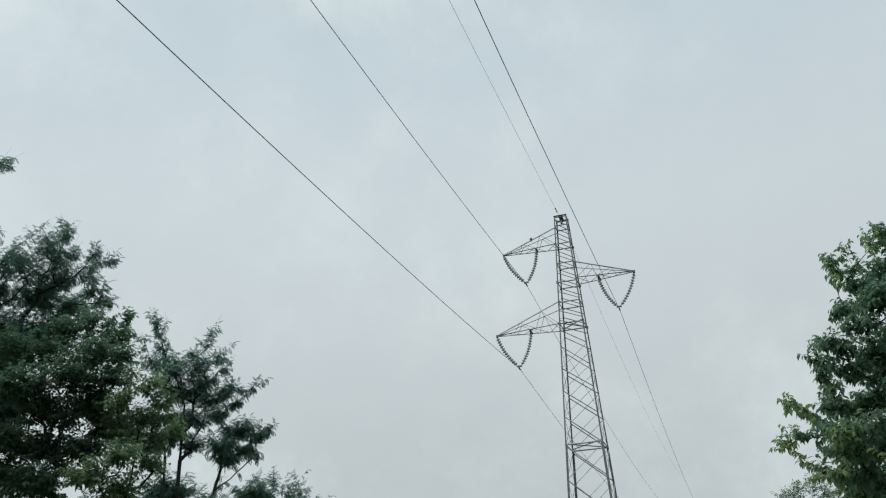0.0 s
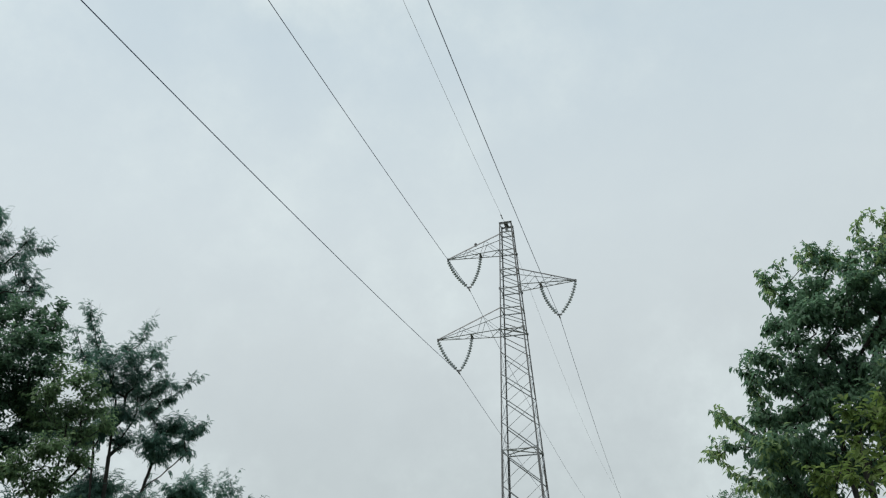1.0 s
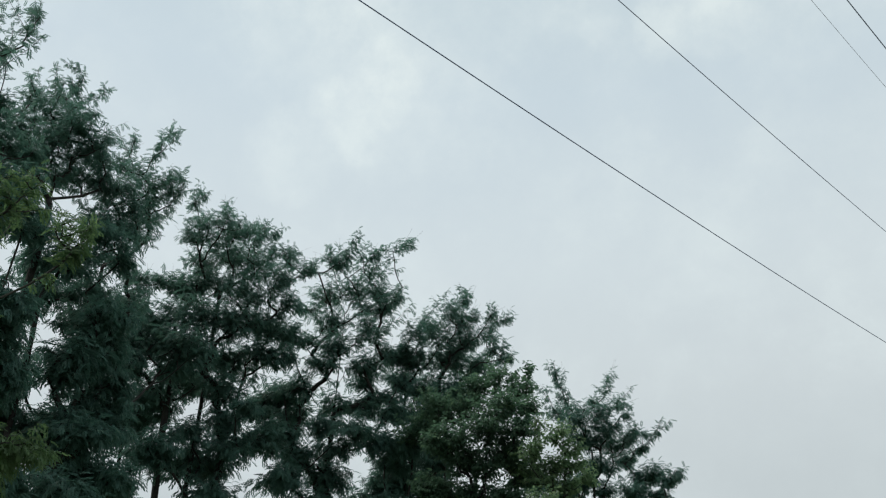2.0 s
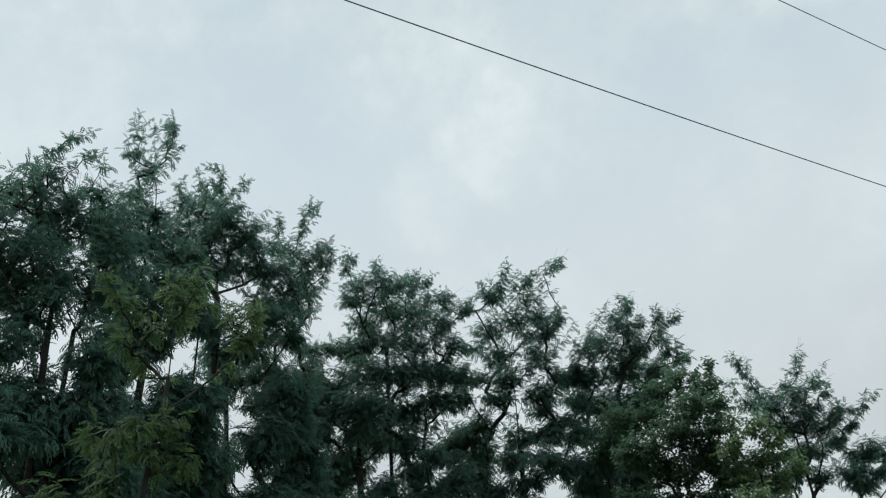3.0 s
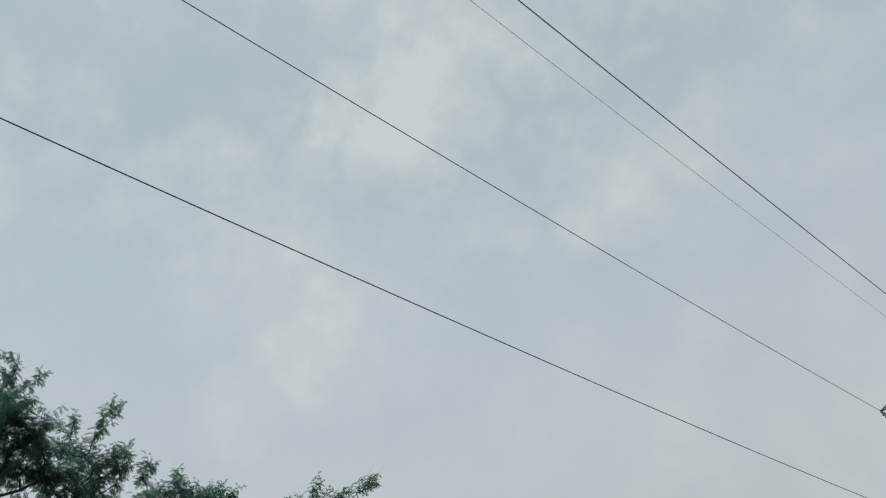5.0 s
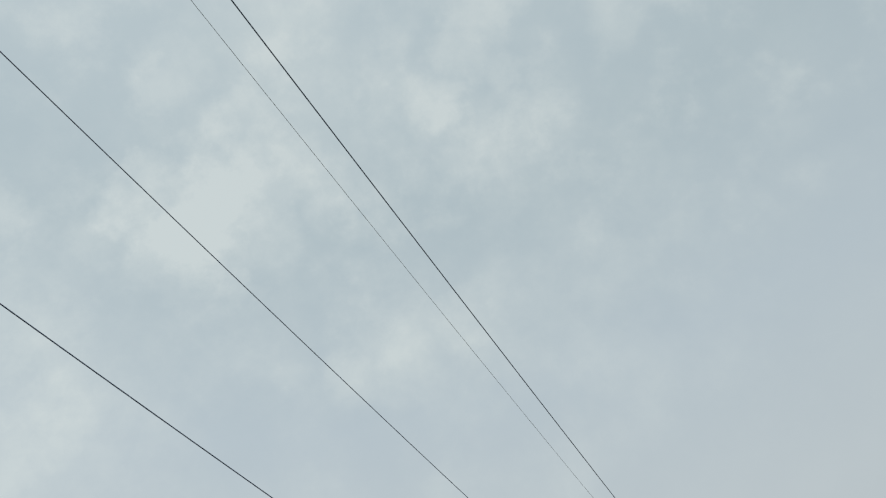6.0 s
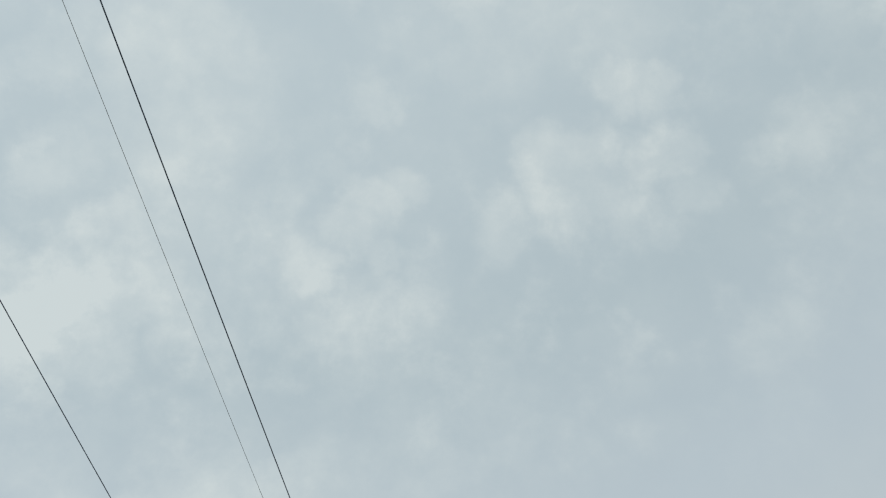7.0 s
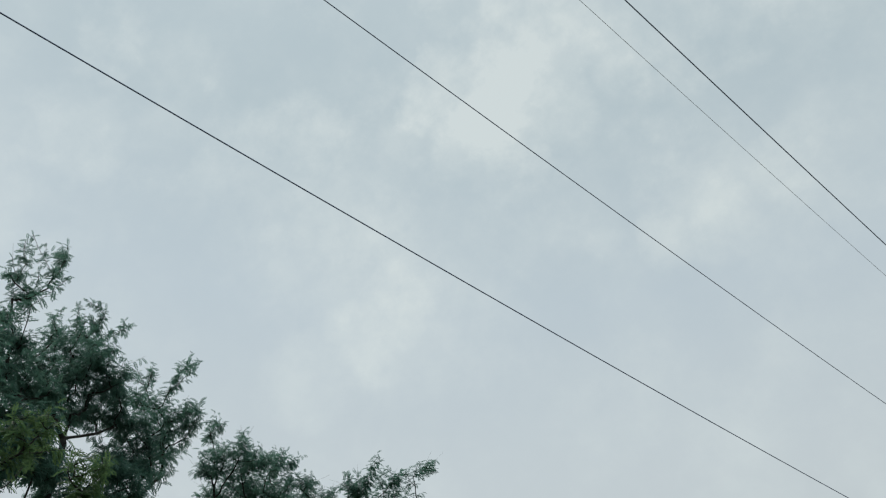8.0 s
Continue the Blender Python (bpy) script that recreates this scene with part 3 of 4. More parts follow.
ROW = "row of locust trees"
tree(11, (-8.82, 3.63),
     [(0.37, -0.07, 8.10, 0.09), (-0.11, 0.30, 8.39, 0.11), (-0.02, -0.26, 7.84, 0.20), (0.23, -0.59, 7.48, 0.19), (-0.29, 0.17, 7.79, 0.23), (-0.20, 0.47,
         8.01, 0.24), (-0.20, -0.25, 7.48, 0.34), (-0.34, 0.19, 7.41, 0.39), (0.04, 0.42, 7.41, 0.34), (-0.13, -0.35, 6.94, 0.29), (0.10, 0.46, 6.91,
         0.33), (0.19, -0.14, 6.51, 0.32), (-0.37, -0.23, 6.56, 0.33), (0.26, 0.17, 6.40, 0.27), (0.30, -0.12, 6.08, 0.22), (-0.33, 0.74, 6.64, 0.24),
         (0.02, -0.25, 5.98, 0.21), (-0.16, -0.10, 5.85, 0.14), (-0.14, 0.08, 5.45, 0.11), (-0.32, 0.39, 5.87, 0.07), (0.41, 0.44, 5.83, 0.22), (0.75,
         0.19, 5.41, 0.18), (-0.44, -0.70, 7.65, 0.29)] +
     [(0.19, -0.94, 6.85, 0.35), (0.09, -0.78, 6.53, 0.35), (-0.45, -0.56, 6.34, 0.36), (0.22, -0.62, 5.47, 0.30), (-0.35, -0.32, 5.23, 0.35), (0.58,
         -0.52, 4.44, 0.31), (0.52, 0.27, 5.28, 0.20), (-0.05, 0.77, 5.39, 0.21), (0.27, -0.15, 4.95, 0.28), (0.39, 0.10, 4.85, 0.28), (-0.27, 0.72,
         5.11, 0.32), (-0.13, 0.14, 4.76, 0.31), (0.08, 0.55, 4.60, 0.31), (-0.53, 0.30, 4.59, 0.32), (-0.17, 0.41, 4.33, 0.24), (0.69, 0.52, 4.20,
         0.25), (0.39, 0.73, 4.79, 0.24), (0.38, 0.22, 3.85, 0.27), (0.11, 0.74, 4.02, 0.27)],
     [(-0.18, -0.15, 8.58), (-0.37, 0.04, 8.87), (-0.03, 0.15, 8.82), (-0.19, -0.44, 8.12), (-0.39, -0.49, 8.13), (0.27, -0.35, 7.92), (0.27, 0.15, 8.36),
         (-0.67, -0.74, 8.34), (-0.81, -0.91, 8.16)],
     [(0.08, -0.02, 6.23), (-0.13, 0.32, 6.43), (-0.29, -0.55, 5.94)],
     "tall dark green locust tree with upright feathery leaders", "locust_tree", size=.132, density=2.1, skirt=3.0, group=ROW)
tree(12, (-9.75, 5.43),
     [(-0.50, -0.35, 10.30, 0.08), (-0.90, -0.13, 10.30, 0.12), (-0.88, -0.36, 10.10, 0.09), (-0.59, -0.25, 9.64, 0.17), (-0.61, 0.05, 10.02, 0.10), (0.28,
         -0.46, 8.97, 0.10), (-0.32, 0.08, 10.50, 0.07), (-0.09, -0.08, 10.02, 0.08), (-0.18, -0.06, 9.84, 0.07), (-0.23, -0.44, 8.93, 0.23), (0.09,
         -0.68, 8.25, 0.31), (-0.17, -0.12, 8.61, 0.25), (0.13, -0.72, 7.76, 0.35), (-0.52, 0.12, 8.37, 0.34), (-0.22, -0.23, 7.59, 0.36), (-0.35,
         0.46, 8.28, 0.29), (0.19, 0.06, 7.43, 0.30), (0.08, 0.41, 7.33, 0.31), (0.30, -0.30, 6.92, 0.34), (0.04, -0.36, 6.67, 0.32), (-0.24, -0.33,
         6.45, 0.30), (-0.11, 0.03, 6.67, 0.25), (0.01, 0.40, 7.01, 0.20)] +
     [(-0.05, 0.80, 7.14, 0.24), (-0.39, -0.21, 6.21, 0.15), (0.46, 0.02, 5.80, 0.20), (0.55, 0.15, 5.57, 0.32), (0.53, -0.24, 5.31, 0.27), (-0.26, -0.20,
         5.59, 0.31), (0.31, 0.45, 5.37, 0.30), (-0.39, 0.49, 5.26, 0.35), (-0.06, -0.07, 4.94, 0.28), (0.36, 0.54, 4.93, 0.30), (0.81, 0.33, 5.68,
         0.21), (-0.41, 0.00, 4.78, 0.32), (0.10, 0.33, 4.71, 0.35), (0.44, 0.09, 4.23, 0.30)],
     [(-0.05, -0.64, 10.32), (-0.41, -0.54, 10.39), (-0.62, -0.52, 10.19), (-0.56, 0.21, 11.01), (-0.83, 0.24, 11.01), (0.27, -0.03, 9.79), (-0.42, -0.14,
         10.10)],
     [(0.07, -0.17, 7.14), (0.11, 0.62, 7.38)],
     "slender dark green locust tree with twin upright plumes", "locust_tree", size=.135, density=2.3, skirt=3.1, group=ROW)
tree(13, (-10.41, 7.22),
     [(-1.13, -0.56, 10.48, 0.19), (0.02, -0.82, 10.03, 0.15), (-0.82, -0.23, 10.34, 0.26), (-0.56, -0.14, 10.62, 0.17), (-1.13, -0.48, 10.17, 0.28),
         (-0.22, -0.51, 9.49, 0.34), (-0.60, 0.23, 10.76, 0.12), (-0.05, -0.27, 9.88, 0.22), (0.41, -0.50, 9.19, 0.32), (-0.57, -0.71, 9.34, 0.34),
         (0.09, -0.57, 8.88, 0.36), (0.38, -0.25, 9.09, 0.27), (0.01, 0.17, 9.09, 0.28), (-0.20, -0.66, 8.55, 0.36), (-0.42, 0.02, 8.83, 0.32),
         (-0.01, 0.35, 8.78, 0.32), (0.72, 0.02, 7.50, 0.29), (0.14, -0.50, 7.56, 0.26), (-0.08, -0.27, 7.13, 0.24), (0.36, -0.12, 7.11, 0.34),
         (-0.47, 0.29, 6.97, 0.29), (-0.09, 0.66, 7.04, 0.32), (0.19, 0.54, 6.40, 0.31)] +
     [(-0.86, 0.07, 6.42, 0.25), (0.53, 0.25, 5.71, 0.37), (-0.27, -0.30, 5.57, 0.23), (0.52, 0.11, 5.44, 0.21), (-0.12, -0.32, 5.12, 0.19), (0.60, 0.56,
         7.41, 0.22), (0.73, 0.48, 6.40, 0.30), (0.48, 0.69, 5.98, 0.31), (0.29, 1.08, 5.66, 0.29), (0.27, 0.78, 5.36, 0.18), (-0.19, -0.09, 6.56,
         0.18), (0.12, -0.89, 6.54, 0.12), (-0.59, 0.02, 4.87, 0.33), (-0.20, 0.44, 4.83, 0.33), (0.88, 0.32, 4.58, 0.30), (0.41, 0.37, 4.93, 0.23)],
     [(-0.69, -0.44, 10.98), (0.32, -1.17, 9.99), (-0.56, -0.34, 10.96), (-0.48, -0.15, 10.92), (-0.54, 0.30, 11.00), (-0.17, 0.16, 10.65), (-0.77, -0.81,
         10.57), (-0.46, -1.12, 10.12)],
     [(-0.08, -0.08, 7.08), (-0.04, -0.46, 7.94)],
     "dense dark green locust tree with a rounded top", "locust_tree", size=.135, density=2.3, skirt=3.2, group=ROW)
tree(14, (-10.65, 8.43),
     [(-0.68, 0.02, 10.44, 0.16), (-0.26, -0.04, 10.32, 0.10), (0.17, 0.08, 10.02, 0.09), (0.48, 0.12, 10.28, 0.09), (-0.43, -0.09, 9.86, 0.24), (-0.15,
         0.09, 9.58, 0.26), (0.61, 0.12, 9.35, 0.21), (0.40, 0.04, 9.09, 0.31), (0.46, 0.45, 9.33, 0.17), (0.35, -0.53, 8.68, 0.34), (-0.29, 0.62,
         9.11, 0.30), (0.25, -0.32, 8.36, 0.34), (-0.21, 0.49, 8.59, 0.25), (-1.01, 0.43, 8.39, 0.24), (0.06, -0.65, 8.32, 0.25)],
     [(-0.13, 0.82, 11.12), (0.06, 0.41, 10.68), (0.15, 0.20, 10.29), (0.12, -0.65, 9.91), (-0.36, 0.03, 10.47), (0.48, 0.43, 9.67), (0.52, 0.19, 9.62),
         (0.69, 0.41, 9.43)],
     [(-0.37, 0.00, 7.82)],
     "airy dark green locust tree with a reaching side branch", "locust_tree", size=.14, density=1.6, skirt=3.4, group=ROW)
tree(23, (-10.78, 10.79),
     [(-0.56, -0.37, 10.26, 0.17), (0.01, -0.60, 9.55, 0.23), (-0.05, -0.71, 9.17, 0.22), (0.72, -0.69, 9.29, 0.28), (-0.08, -0.22, 9.33, 0.32), (0.60,
         -0.10, 9.36, 0.31), (0.23, 0.81, 9.95, 0.31), (-0.25, 0.42, 9.35, 0.40), (-0.55, 0.06, 9.10, 0.29), (0.32, 1.03, 9.59, 0.33), (0.86, 1.03,
         9.44, 0.23), (0.31, 0.49, 9.03, 0.39), (1.09, 0.44, 8.60, 0.31), (1.19, 1.05, 9.06, 0.20), (-0.09, 0.06, 8.56, 0.34), (0.79, 0.09, 8.13,
         0.39), (1.28, 0.50, 8.07, 0.26), (-0.47, -0.19, 8.38, 0.39), (-0.73, -0.47, 8.52, 0.25), (-0.99, -0.82, 8.33, 0.29), (0.11, -0.46, 7.65,
         0.47), (0.63, -0.09, 7.57, 0.47), (0.77, 0.71, 7.72, 0.40)] +
     [(-0.48, -0.77, 7.37, 0.43), (0.24, -0.61, 6.92, 0.46), (0.01, 0.51, 7.17, 0.44), (-1.47, -0.56, 7.96, 0.37), (-0.68, -1.28, 6.94, 0.30), (-0.40,
         -1.12, 6.58, 0.36), (-0.95, 0.52, 6.93, 0.46), (0.39, 0.15, 6.44, 0.32), (0.82, 0.68, 7.19, 0.33), (-0.61, -0.25, 6.22, 0.39), (-1.18, -0.16,
         6.00, 0.45), (0.35, 0.37, 5.92, 0.30), (1.20, 0.06, 5.96, 0.20), (0.24, -0.25, 5.55, 0.25), (0.85, 1.29, 7.84, 0.29), (0.74, 0.98, 5.66,
         0.32), (0.67, 0.21, 5.37, 0.31), (-1.33, -0.58, 5.72, 0.37), (0.14, -0.84, 5.07, 0.38), (-0.07, 0.46, 5.17, 0.41)],
     [(-0.68, -0.17, 10.70), (-0.42, -0.17, 10.61), (0.12, -0.30, 10.17), (0.65, -0.63, 9.88), (0.59, 0.54, 10.08), (0.86, -0.19, 9.53), (0.42, 1.20,
         10.07), (0.33, -0.12, 9.84), (0.73, 1.30, 9.80), (-0.94, -0.23, 10.73)],
     [(0.09, 0.12, 8.39), (-0.32, -0.34, 7.94), (0.62, 0.62, 7.63)],
     "broad dark green locust tree with an even, thinly leafed top", "locust_tree", size=.142, density=2.1, skirt=3.3, group=ROW)
tree(24, (-9.4, 13.18),
     [(0.17, 0.07, 10.22, 0.17), (0.28, 0.33, 10.01, 0.25), (0.85, 0.36, 10.09, 0.13), (0.96, 0.70, 10.39, 0.11), (0.04, -0.25, 9.64, 0.31), (-0.08, -0.59,
         9.62, 0.17), (0.07, 0.73, 9.82, 0.33), (-0.18, -0.94, 9.24, 0.21), (0.41, 0.80, 9.36, 0.31), (1.12, 0.28, 8.93, 0.16), (-0.19, 0.35, 9.25,
         0.37), (0.48, 0.37, 8.75, 0.30), (0.75, 0.46, 8.87, 0.24), (-0.49, -0.08, 9.10, 0.29), (-1.19, 0.21, 9.04, 0.25), (-0.27, -0.09, 8.37, 0.31),
         (0.72, -0.31, 7.98, 0.29), (0.65, 0.34, 7.93, 0.21), (0.29, -0.56, 7.59, 0.31), (-0.45, -0.45, 7.91, 0.23), (0.37, 0.03, 7.46, 0.30), (0.70,
         1.08, 7.97, 0.24), (-0.23, -1.19, 7.26, 0.20)] +
     [(0.40, 0.98, 7.92, 0.22), (-0.90, -0.47, 6.80, 0.37), (-1.04, 0.20, 6.67, 0.29), (-0.11, 0.15, 6.76, 0.23), (0.84, -0.56, 5.94, 0.28), (-0.84, -0.64,
         6.03, 0.36), (0.27, -0.38, 5.70, 0.22), (0.06, 0.70, 6.87, 0.26), (-1.29, -0.57, 6.55, 0.30), (0.48, 0.73, 7.00, 0.21), (0.07, -0.51, 7.32,
         0.25), (-0.49, -0.58, 6.95, 0.29), (-0.05, -0.20, 6.23, 0.25), (-0.37, -0.43, 5.63, 0.29), (0.25, 0.55, 7.32, 0.23), (0.96, 0.69, 7.19,
         0.23), (0.87, 0.57, 6.62, 0.25), (0.85, 0.22, 5.91, 0.24), (0.64, 0.95, 5.75, 0.30), (-0.25, -1.00, 5.07, 0.32), (-0.16, 0.11, 5.29, 0.32)],
     [(0.85, 1.03, 10.66), (0.97, 1.06, 10.51), (1.07, 0.27, 10.24), (0.44, -0.27, 10.18), (0.33, -0.39, 10.08), (-0.08, -0.63, 9.90), (0.85, 0.81, 9.37),
         (1.54, 0.13, 8.58), (0.38, 0.46, 10.23)],
     [(-0.14, 0.14, 8.65)],
     "airy dark green locust tree with reaching side shoots", "locust_tree", size=.148, density=2.0, skirt=3.6, group=ROW)
tree(15, (-8.25, 14.97),
     [(0.61, -0.10, 9.26, 0.25), (0.61, -0.39, 8.73, 0.34), (0.84, -0.03, 8.86, 0.20), (1.33, -0.07, 8.86, 0.16), (1.44, 0.42, 8.93, 0.10), (0.03, -0.10,
         8.85, 0.25), (0.12, -0.85, 8.25, 0.24), (0.21, -0.20, 8.39, 0.34), (0.79, -0.14, 8.33, 0.34), (0.87, 0.95, 8.78, 0.20), (0.96, 1.03, 8.46,
         0.25), (1.33, 0.86, 8.22, 0.15), (-0.19, -0.66, 8.00, 0.24), (0.26, 0.19, 8.09, 0.42), (-0.18, -0.30, 7.86, 0.34), (0.47, 1.01, 8.10, 0.43),
         (-0.61, -0.17, 7.59, 0.32), (-0.52, 0.58, 7.60, 0.43), (-0.72, 0.04, 6.99, 0.32), (0.11, -0.27, 6.70, 0.40), (0.04, -1.03, 5.91, 0.38),
         (0.48, -0.04, 7.23, 0.40), (0.06, -0.03, 5.95, 0.40)] +
     [(-0.72, -0.19, 5.51, 0.40), (-0.50, 0.53, 5.55, 0.44), (-0.35, -0.38, 4.76, 0.39), (-1.07, -0.21, 5.03, 0.38)],
     [(0.47, 0.17, 9.72), (0.58, 0.26, 9.69), (0.07, 0.50, 9.87), (1.41, 0.00, 9.07), (1.55, 0.44, 9.00), (1.62, 0.66, 9.04), (1.32, 0.15, 8.48), (-0.23,
         0.20, 9.26), (1.46, 0.87, 8.22), (-0.48, 0.15, 8.99)],
     [(0.13, -0.00, 7.59), (0.42, -0.03, 7.01)],
     "dark green locust tree with a pointed top", "locust_tree", size=.15, density=2.1, skirt=3.6, group=ROW)
tree(16, (-6.02, 19.1),
     [(-0.78, -0.68, 8.66, 0.13), (-0.92, 0.04, 8.60, 0.17), (-1.24, -0.10, 8.53, 0.17), (-0.92, 0.40, 8.40, 0.20), (-1.10, 0.41, 8.03, 0.29), (-0.42,
         -0.01, 8.01, 0.21), (-0.07, 0.25, 8.17, 0.20), (0.14, 0.28, 8.46, 0.16), (0.37, -0.55, 7.64, 0.25), (-0.22, -0.55, 7.42, 0.36), (0.66, -0.12,
         7.89, 0.11), (0.82, -0.48, 7.55, 0.11), (0.33, -0.42, 7.29, 0.27), (-0.11, -0.11, 7.09, 0.36), (0.72, 0.29, 7.32, 0.22), (1.00, 0.62, 7.38,
         0.13), (0.35, 0.35, 7.05, 0.31), (0.78, 0.58, 7.04, 0.17), (0.09, -0.05, 6.53, 0.30), (0.38, 0.80, 6.84, 0.23), (-0.27, -0.06, 6.18, 0.30),
         (-0.81, 0.19, 6.04, 0.28), (-1.22, -0.31, 6.19, 0.33)] +
     [(0.13, 0.09, 6.02, 0.19), (1.17, 0.22, 6.35, 0.22), (1.56, -0.12, 6.11, 0.15), (0.87, 0.31, 6.26, 0.22), (0.87, -0.48, 5.80, 0.24), (1.26, 0.14,
         5.83, 0.19), (1.57, -0.20, 5.67, 0.09), (0.87, 0.12, 5.69, 0.22), (1.83, -0.07, 6.30, 0.07)],
     [(-0.70, -0.87, 8.87), (-0.97, -0.66, 8.93), (-0.67, -0.15, 8.91), (0.12, 0.72, 8.98), (0.29, 0.99, 9.05), (0.90, 0.16, 8.38), (0.50, 0.20, 8.18),
         (0.94, -0.28, 7.76), (1.03, -0.24, 7.31), (1.53, 0.32, 7.54), (1.64, 0.68, 7.63), (2.03, -0.17, 6.27), (1.58, 0.04, 6.32), (1.19, 0.61,
         6.61)],
     [(-0.35, -0.40, 6.97), (-0.15, -0.01, 6.86)],
     "slender dark green locust tree with reaching low branches", "locust_tree", size=.155, density=2.1, skirt=4.0, group=ROW)
tree(17, (-5.24, 26.49),
     [(-0.36, -0.07, 6.32, 0.46), (0.13, 0.56, 6.21, 0.47), (-0.68, -0.68, 5.77, 0.45), (0.78, 0.54, 5.55, 0.52), (-0.11, -0.02, 5.33, 0.73), (-1.32, 0.11, 5.54, 0.56)],
     [(-0.34, 0.06, 6.81), (0.76, -0.07, 6.04), (0.15, 0.28, 6.62)],
     [(0.0, 0.0, 5.2), (-0.5, 0.2, 4.8)],
     "small distant dark green locust tree", "locust_tree", size=.17, density=.7, skirt=4.0, group=ROW)
tree(18, (-6.59, 3.79),
     [(0.31, 0.04, 5.54, 0.09), (0.32, -0.01, 5.36, 0.14), (0.11, -0.06, 5.45, 0.12), (0.24, 0.23, 5.41, 0.10), (-0.23, -0.20, 5.41, 0.15), (-0.31, -0.29,
         5.47, 0.10), (-0.37, -0.44, 5.69, 0.09), (0.01, -0.14, 5.16, 0.13), (-0.18, -0.24, 5.03, 0.16), (-0.23, 0.35, 5.47, 0.11), (0.30, 0.57, 5.38,
         0.11), (0.29, 0.76, 5.46, 0.06), (0.38, 0.59, 5.18, 0.12), (0.14, 0.52, 5.40, 0.09), (-0.32, 0.03, 4.95, 0.12), (0.01, -0.17, 4.26, 0.14),
         (0.08, 0.08, 4.26, 0.12), (0.11, -0.33, 4.03, 0.13), (-0.04, -0.03, 3.97, 0.16), (-0.01, 0.35, 3.95, 0.12), (-0.32, -0.42, 4.18, 0.12)],
     [(0.34, 0.08, 5.61), (0.28, -0.09, 5.54), (-0.42, -0.49, 5.76), (0.42, 0.65, 5.44), (-0.42, -0.18, 5.62), (0.39, 0.74, 5.37)],
     [(-0.10, 0.00, 5.01)],
     "young light green locust tree in front of the row", "locust_tree", size=.125, density=.9, mat=LOCUST_YOUNG, skirt=3.0, group=ROW)
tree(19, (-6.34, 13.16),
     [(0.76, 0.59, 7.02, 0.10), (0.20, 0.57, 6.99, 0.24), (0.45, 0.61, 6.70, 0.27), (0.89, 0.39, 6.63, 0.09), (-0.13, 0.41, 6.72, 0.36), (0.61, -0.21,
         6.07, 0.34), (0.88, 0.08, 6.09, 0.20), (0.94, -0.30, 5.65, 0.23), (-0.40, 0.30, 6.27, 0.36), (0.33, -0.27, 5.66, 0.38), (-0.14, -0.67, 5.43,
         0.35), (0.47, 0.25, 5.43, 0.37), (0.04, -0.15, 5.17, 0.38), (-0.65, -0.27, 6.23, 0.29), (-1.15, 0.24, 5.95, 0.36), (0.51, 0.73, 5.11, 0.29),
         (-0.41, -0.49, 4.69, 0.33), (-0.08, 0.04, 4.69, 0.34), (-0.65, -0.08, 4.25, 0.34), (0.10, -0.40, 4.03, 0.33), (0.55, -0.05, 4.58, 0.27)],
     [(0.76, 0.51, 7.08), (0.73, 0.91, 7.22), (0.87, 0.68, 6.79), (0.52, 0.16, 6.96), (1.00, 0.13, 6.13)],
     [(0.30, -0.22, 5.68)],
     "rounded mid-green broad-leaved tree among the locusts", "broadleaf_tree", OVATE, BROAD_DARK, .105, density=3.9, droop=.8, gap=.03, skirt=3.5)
tree(25, (-5.02, 13.11),
     [(-0.01, -0.35, 5.62, 0.15), (0.11, 0.16, 5.57, 0.22), (0.26, 0.38, 5.43, 0.20), (-0.03, -0.36, 5.21, 0.23), (0.10, 0.28, 5.10, 0.24), (0.37, 0.36,
         5.10, 0.18), (0.62, 0.03, 4.81, 0.13), (-0.11, 0.05, 4.92, 0.23), (0.23, 0.24, 4.76, 0.18), (-0.77, 0.56, 5.26, 0.21), (0.08, -0.54, 4.32,
         0.22), (-0.29, -0.67, 4.06, 0.24), (0.22, 0.08, 4.33, 0.19), (-0.12, 0.08, 3.98, 0.23)],
     [(0.05, -0.40, 5.75), (0.27, 0.08, 5.66), (0.40, 0.42, 5.44)],
     [(-0.03, 0.13, 5.00)],
     "light green broad-leaved tree with loose foliage", "broadleaf_tree", OVATE, BROAD_LIGHT, .10, density=3.3, droop=.9, gap=.034, skirt=3.2)
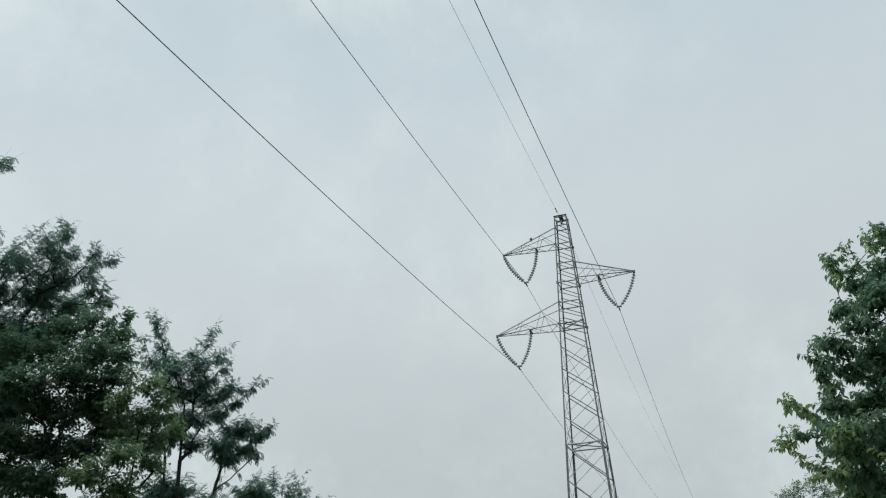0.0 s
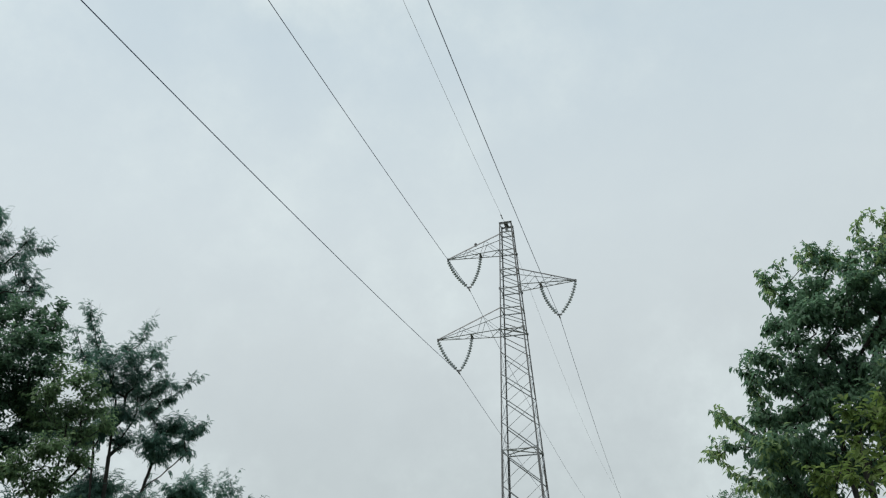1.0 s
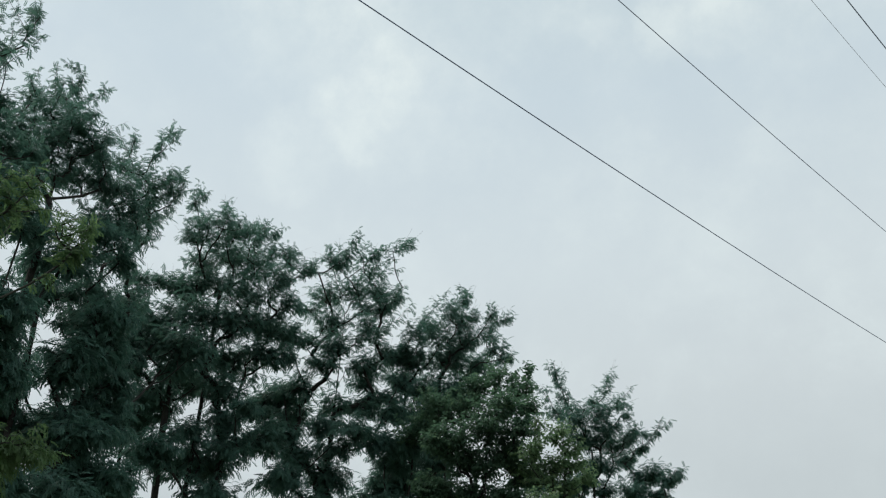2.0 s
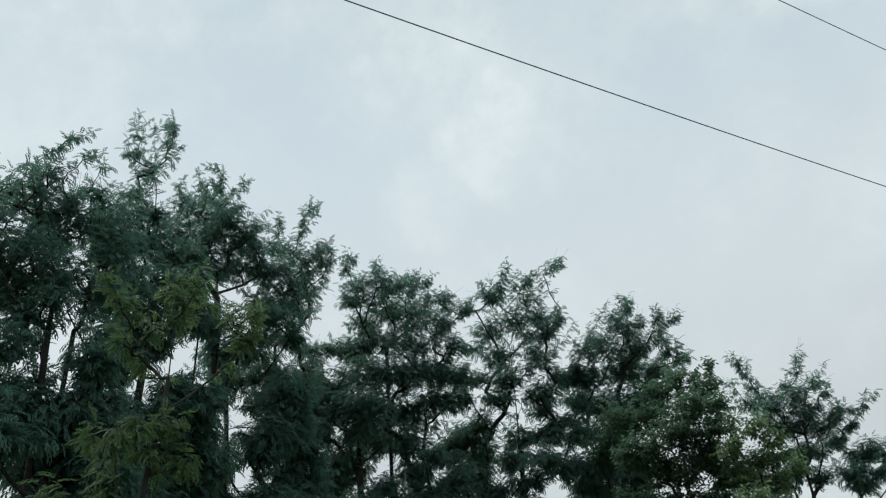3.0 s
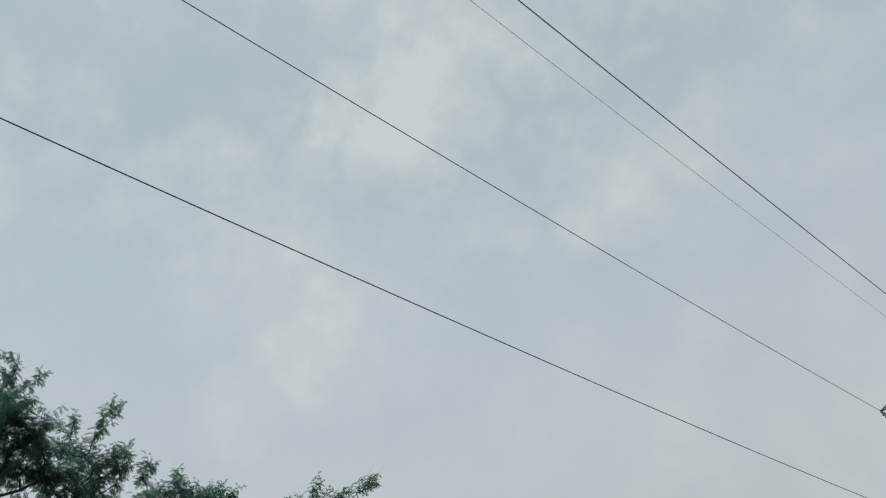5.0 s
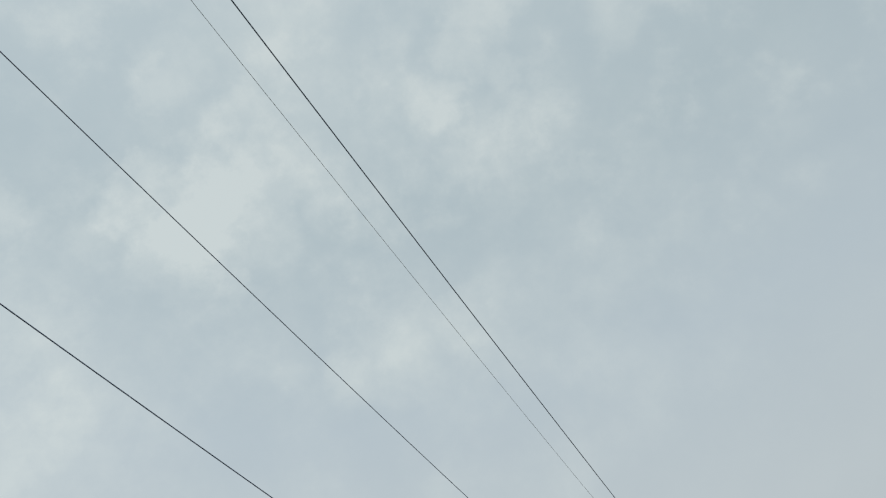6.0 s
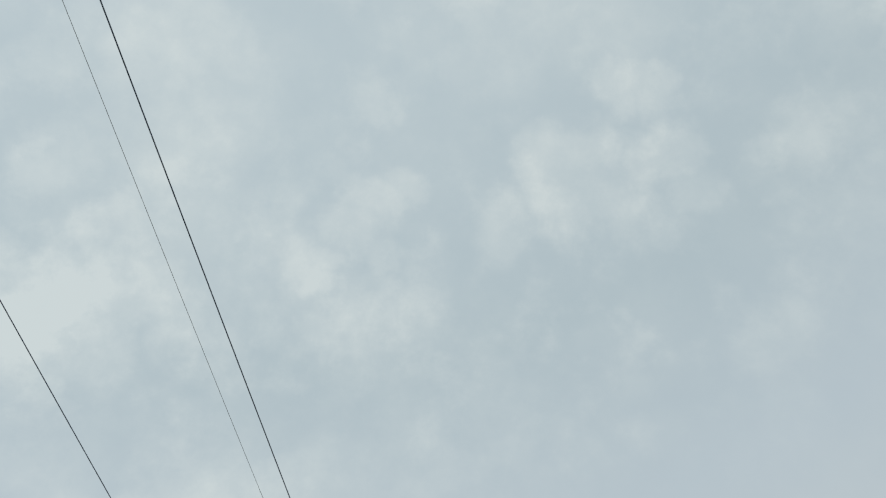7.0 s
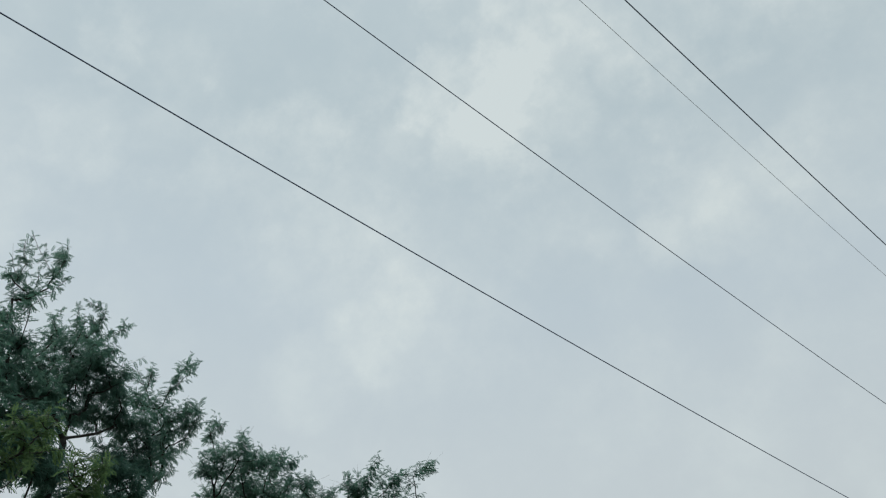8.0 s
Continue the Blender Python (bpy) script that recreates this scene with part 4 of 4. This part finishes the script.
tree(20, (4.91, 8.58),
     [(-0.02, -0.02, 5.59, 0.10), (0.33, 0.57, 5.66, 0.18), (0.54, 0.53, 5.70, 0.12), (0.68, 0.10, 5.89, 0.09), (0.69, 0.01, 5.63, 0.13), (0.81, -0.16,
         5.82, 0.10), (-0.65, -0.01, 5.24, 0.06), (-0.41, 0.28, 5.25, 0.08), (-0.23, 0.31, 5.27, 0.07), (0.16, 0.46, 5.30, 0.19), (-0.16, 0.41, 5.09,
         0.13), (0.38, 0.01, 5.37, 0.13), (0.06, -0.60, 4.89, 0.18), (0.28, -0.75, 5.09, 0.16), (-0.56, 0.04, 4.69, 0.12), (-0.43, -0.24, 4.64, 0.16),
         (-0.12, -0.20, 4.75, 0.18), (0.06, -0.26, 4.63, 0.18), (0.25, -0.45, 4.74, 0.18), (-0.57, -0.19, 4.43, 0.13), (-0.96, -0.25, 4.22, 0.11),
         (-0.81, 0.30, 4.23, 0.08), (-0.83, -0.28, 4.17, 0.11)] +
     [(-0.90, 0.18, 4.04, 0.07), (-0.49, 0.95, 4.10, 0.09), (-0.80, -0.17, 3.97, 0.12), (-0.49, -0.05, 4.17, 0.12), (-0.17, 0.38, 4.09, 0.13), (-0.07,
         0.12, 4.43, 0.15), (0.04, 0.01, 4.24, 0.14), (0.51, 0.12, 4.55, 0.17), (0.19, -0.09, 4.09, 0.14), (0.04, 0.07, 3.99, 0.16), (-1.37, -0.08,
         3.68, 0.05), (-0.90, 0.85, 3.80, 0.07), (-0.64, 1.17, 3.80, 0.06), (-1.08, 1.07, 3.53, 0.06), (-1.03, 0.78, 3.55, 0.06), (-0.93, 0.73, 3.53,
         0.06), (-0.83, 0.22, 3.72, 0.12), (-0.39, 0.65, 3.80, 0.17), (-0.13, 0.61, 3.89, 0.13), (-0.66, 0.76, 3.59, 0.12), (-1.00, -0.38, 3.32,
         0.15), (-0.65, -0.17, 3.39, 0.14), (-0.93, 0.26, 3.29, 0.10)] +
     [(-0.93, -0.07, 3.15, 0.14), (-1.05, 0.38, 3.08, 0.06), (-1.15, -0.24, 2.96, 0.10), (-0.73, 0.20, 3.00, 0.15), (-0.57, 0.14, 3.23, 0.15), (-0.22,
         0.28, 3.34, 0.18), (-0.19, 0.58, 3.08, 0.16), (-0.10, -0.07, 3.59, 0.17), (0.06, -0.33, 3.74, 0.18), (0.56, -0.51, 4.83, 0.26), (0.86, 0.03,
         4.57, 0.27), (0.24, -0.72, 3.90, 0.27), (0.39, -0.18, 3.50, 0.28), (0.20, 0.46, 3.22, 0.23), (0.89, -0.44, 5.23, 0.23), (0.74, -0.39, 5.45,
         0.13), (-0.38, 0.91, 2.89, 0.20), (-0.32, 0.35, 2.78, 0.19), (-0.28, -0.06, 4.14, 0.13), (-0.29, 0.54, 4.21, 0.08), (0.08, 0.38, 4.14, 0.15),
         (-0.44, -0.27, 3.77, 0.13)],
     [(-0.45, -0.15, 5.45), (0.02, 0.11, 5.74), (-0.59, 0.28, 5.46), (-0.41, 0.61, 5.26), (0.58, -0.14, 5.97), (0.60, -0.32, 5.94), (0.78, -0.25, 5.88),
         (-0.53, 0.34, 4.82), (-0.92, 0.14, 4.41), (-0.93, 0.31, 4.23), (-0.87, 0.38, 3.95), (-1.35, 0.30, 3.81), (-1.30, 0.85, 3.46), (-1.23, 0.72,
         3.32), (-1.36, -0.01, 2.96), (0.45, -0.02, 5.59), (-1.04, 1.01, 3.64)],
     [(-0.02, -0.11, 3.52), (-0.08, 0.19, 3.88)],
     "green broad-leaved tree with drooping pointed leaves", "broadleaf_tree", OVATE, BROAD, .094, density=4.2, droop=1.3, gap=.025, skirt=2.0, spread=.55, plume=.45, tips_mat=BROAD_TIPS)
tree(21, (3.72, 6.34),
     [(-0.05, 0.03, 3.17, 0.06), (0.15, 0.16, 3.20, 0.09), (0.10, -0.11, 3.17, 0.09), (0.11, 0.35, 2.99, 0.06), (0.04, 0.13, 2.86, 0.11), (0.09, 0.00,
         2.89, 0.09), (-0.26, 0.30, 2.75, 0.05), (-0.21, 0.16, 2.71, 0.08), (-0.13, 0.05, 2.67, 0.11), (0.00, -0.02, 2.67, 0.12), (-0.26, 0.25, 2.59,
         0.07), (-0.11, 0.01, 2.52, 0.11), (0.18, -0.08, 3.02, 0.12), (0.01, -0.30, 2.68, 0.13)],
     [(-0.13, 0.02, 3.18), (0.05, 0.34, 3.02), (-0.36, 0.24, 2.75), (-0.03, 0.41, 2.83), (0.16, -0.05, 3.25), (-0.31, 0.32, 2.70)],
     [(-0.02, -0.11, 2.62)],
     "small yellow-green broad-leaved tree in front of a darker one", "broadleaf_tree", OVATE, BROAD_YOUNG, .1, density=2.4, droop=1.0, gap=.032, skirt=1.3, spread=.45, plume=.25)
tree(22, (8.76, 22.34),
     [(0.25, -0.1, 4.75, 0.36), (-0.07, 0.31, 4.67, 0.33), (0.63, -0.26, 4.64, 0.32)],
     [(0.41, 0.05, 5.04)],
     [(0.2, 0.0, 4.4)],
     "small distant grey-green shrubby tree", "broadleaf_tree", OVATE, BROAD, .09, density=1.3, droop=.5, gap=.05)
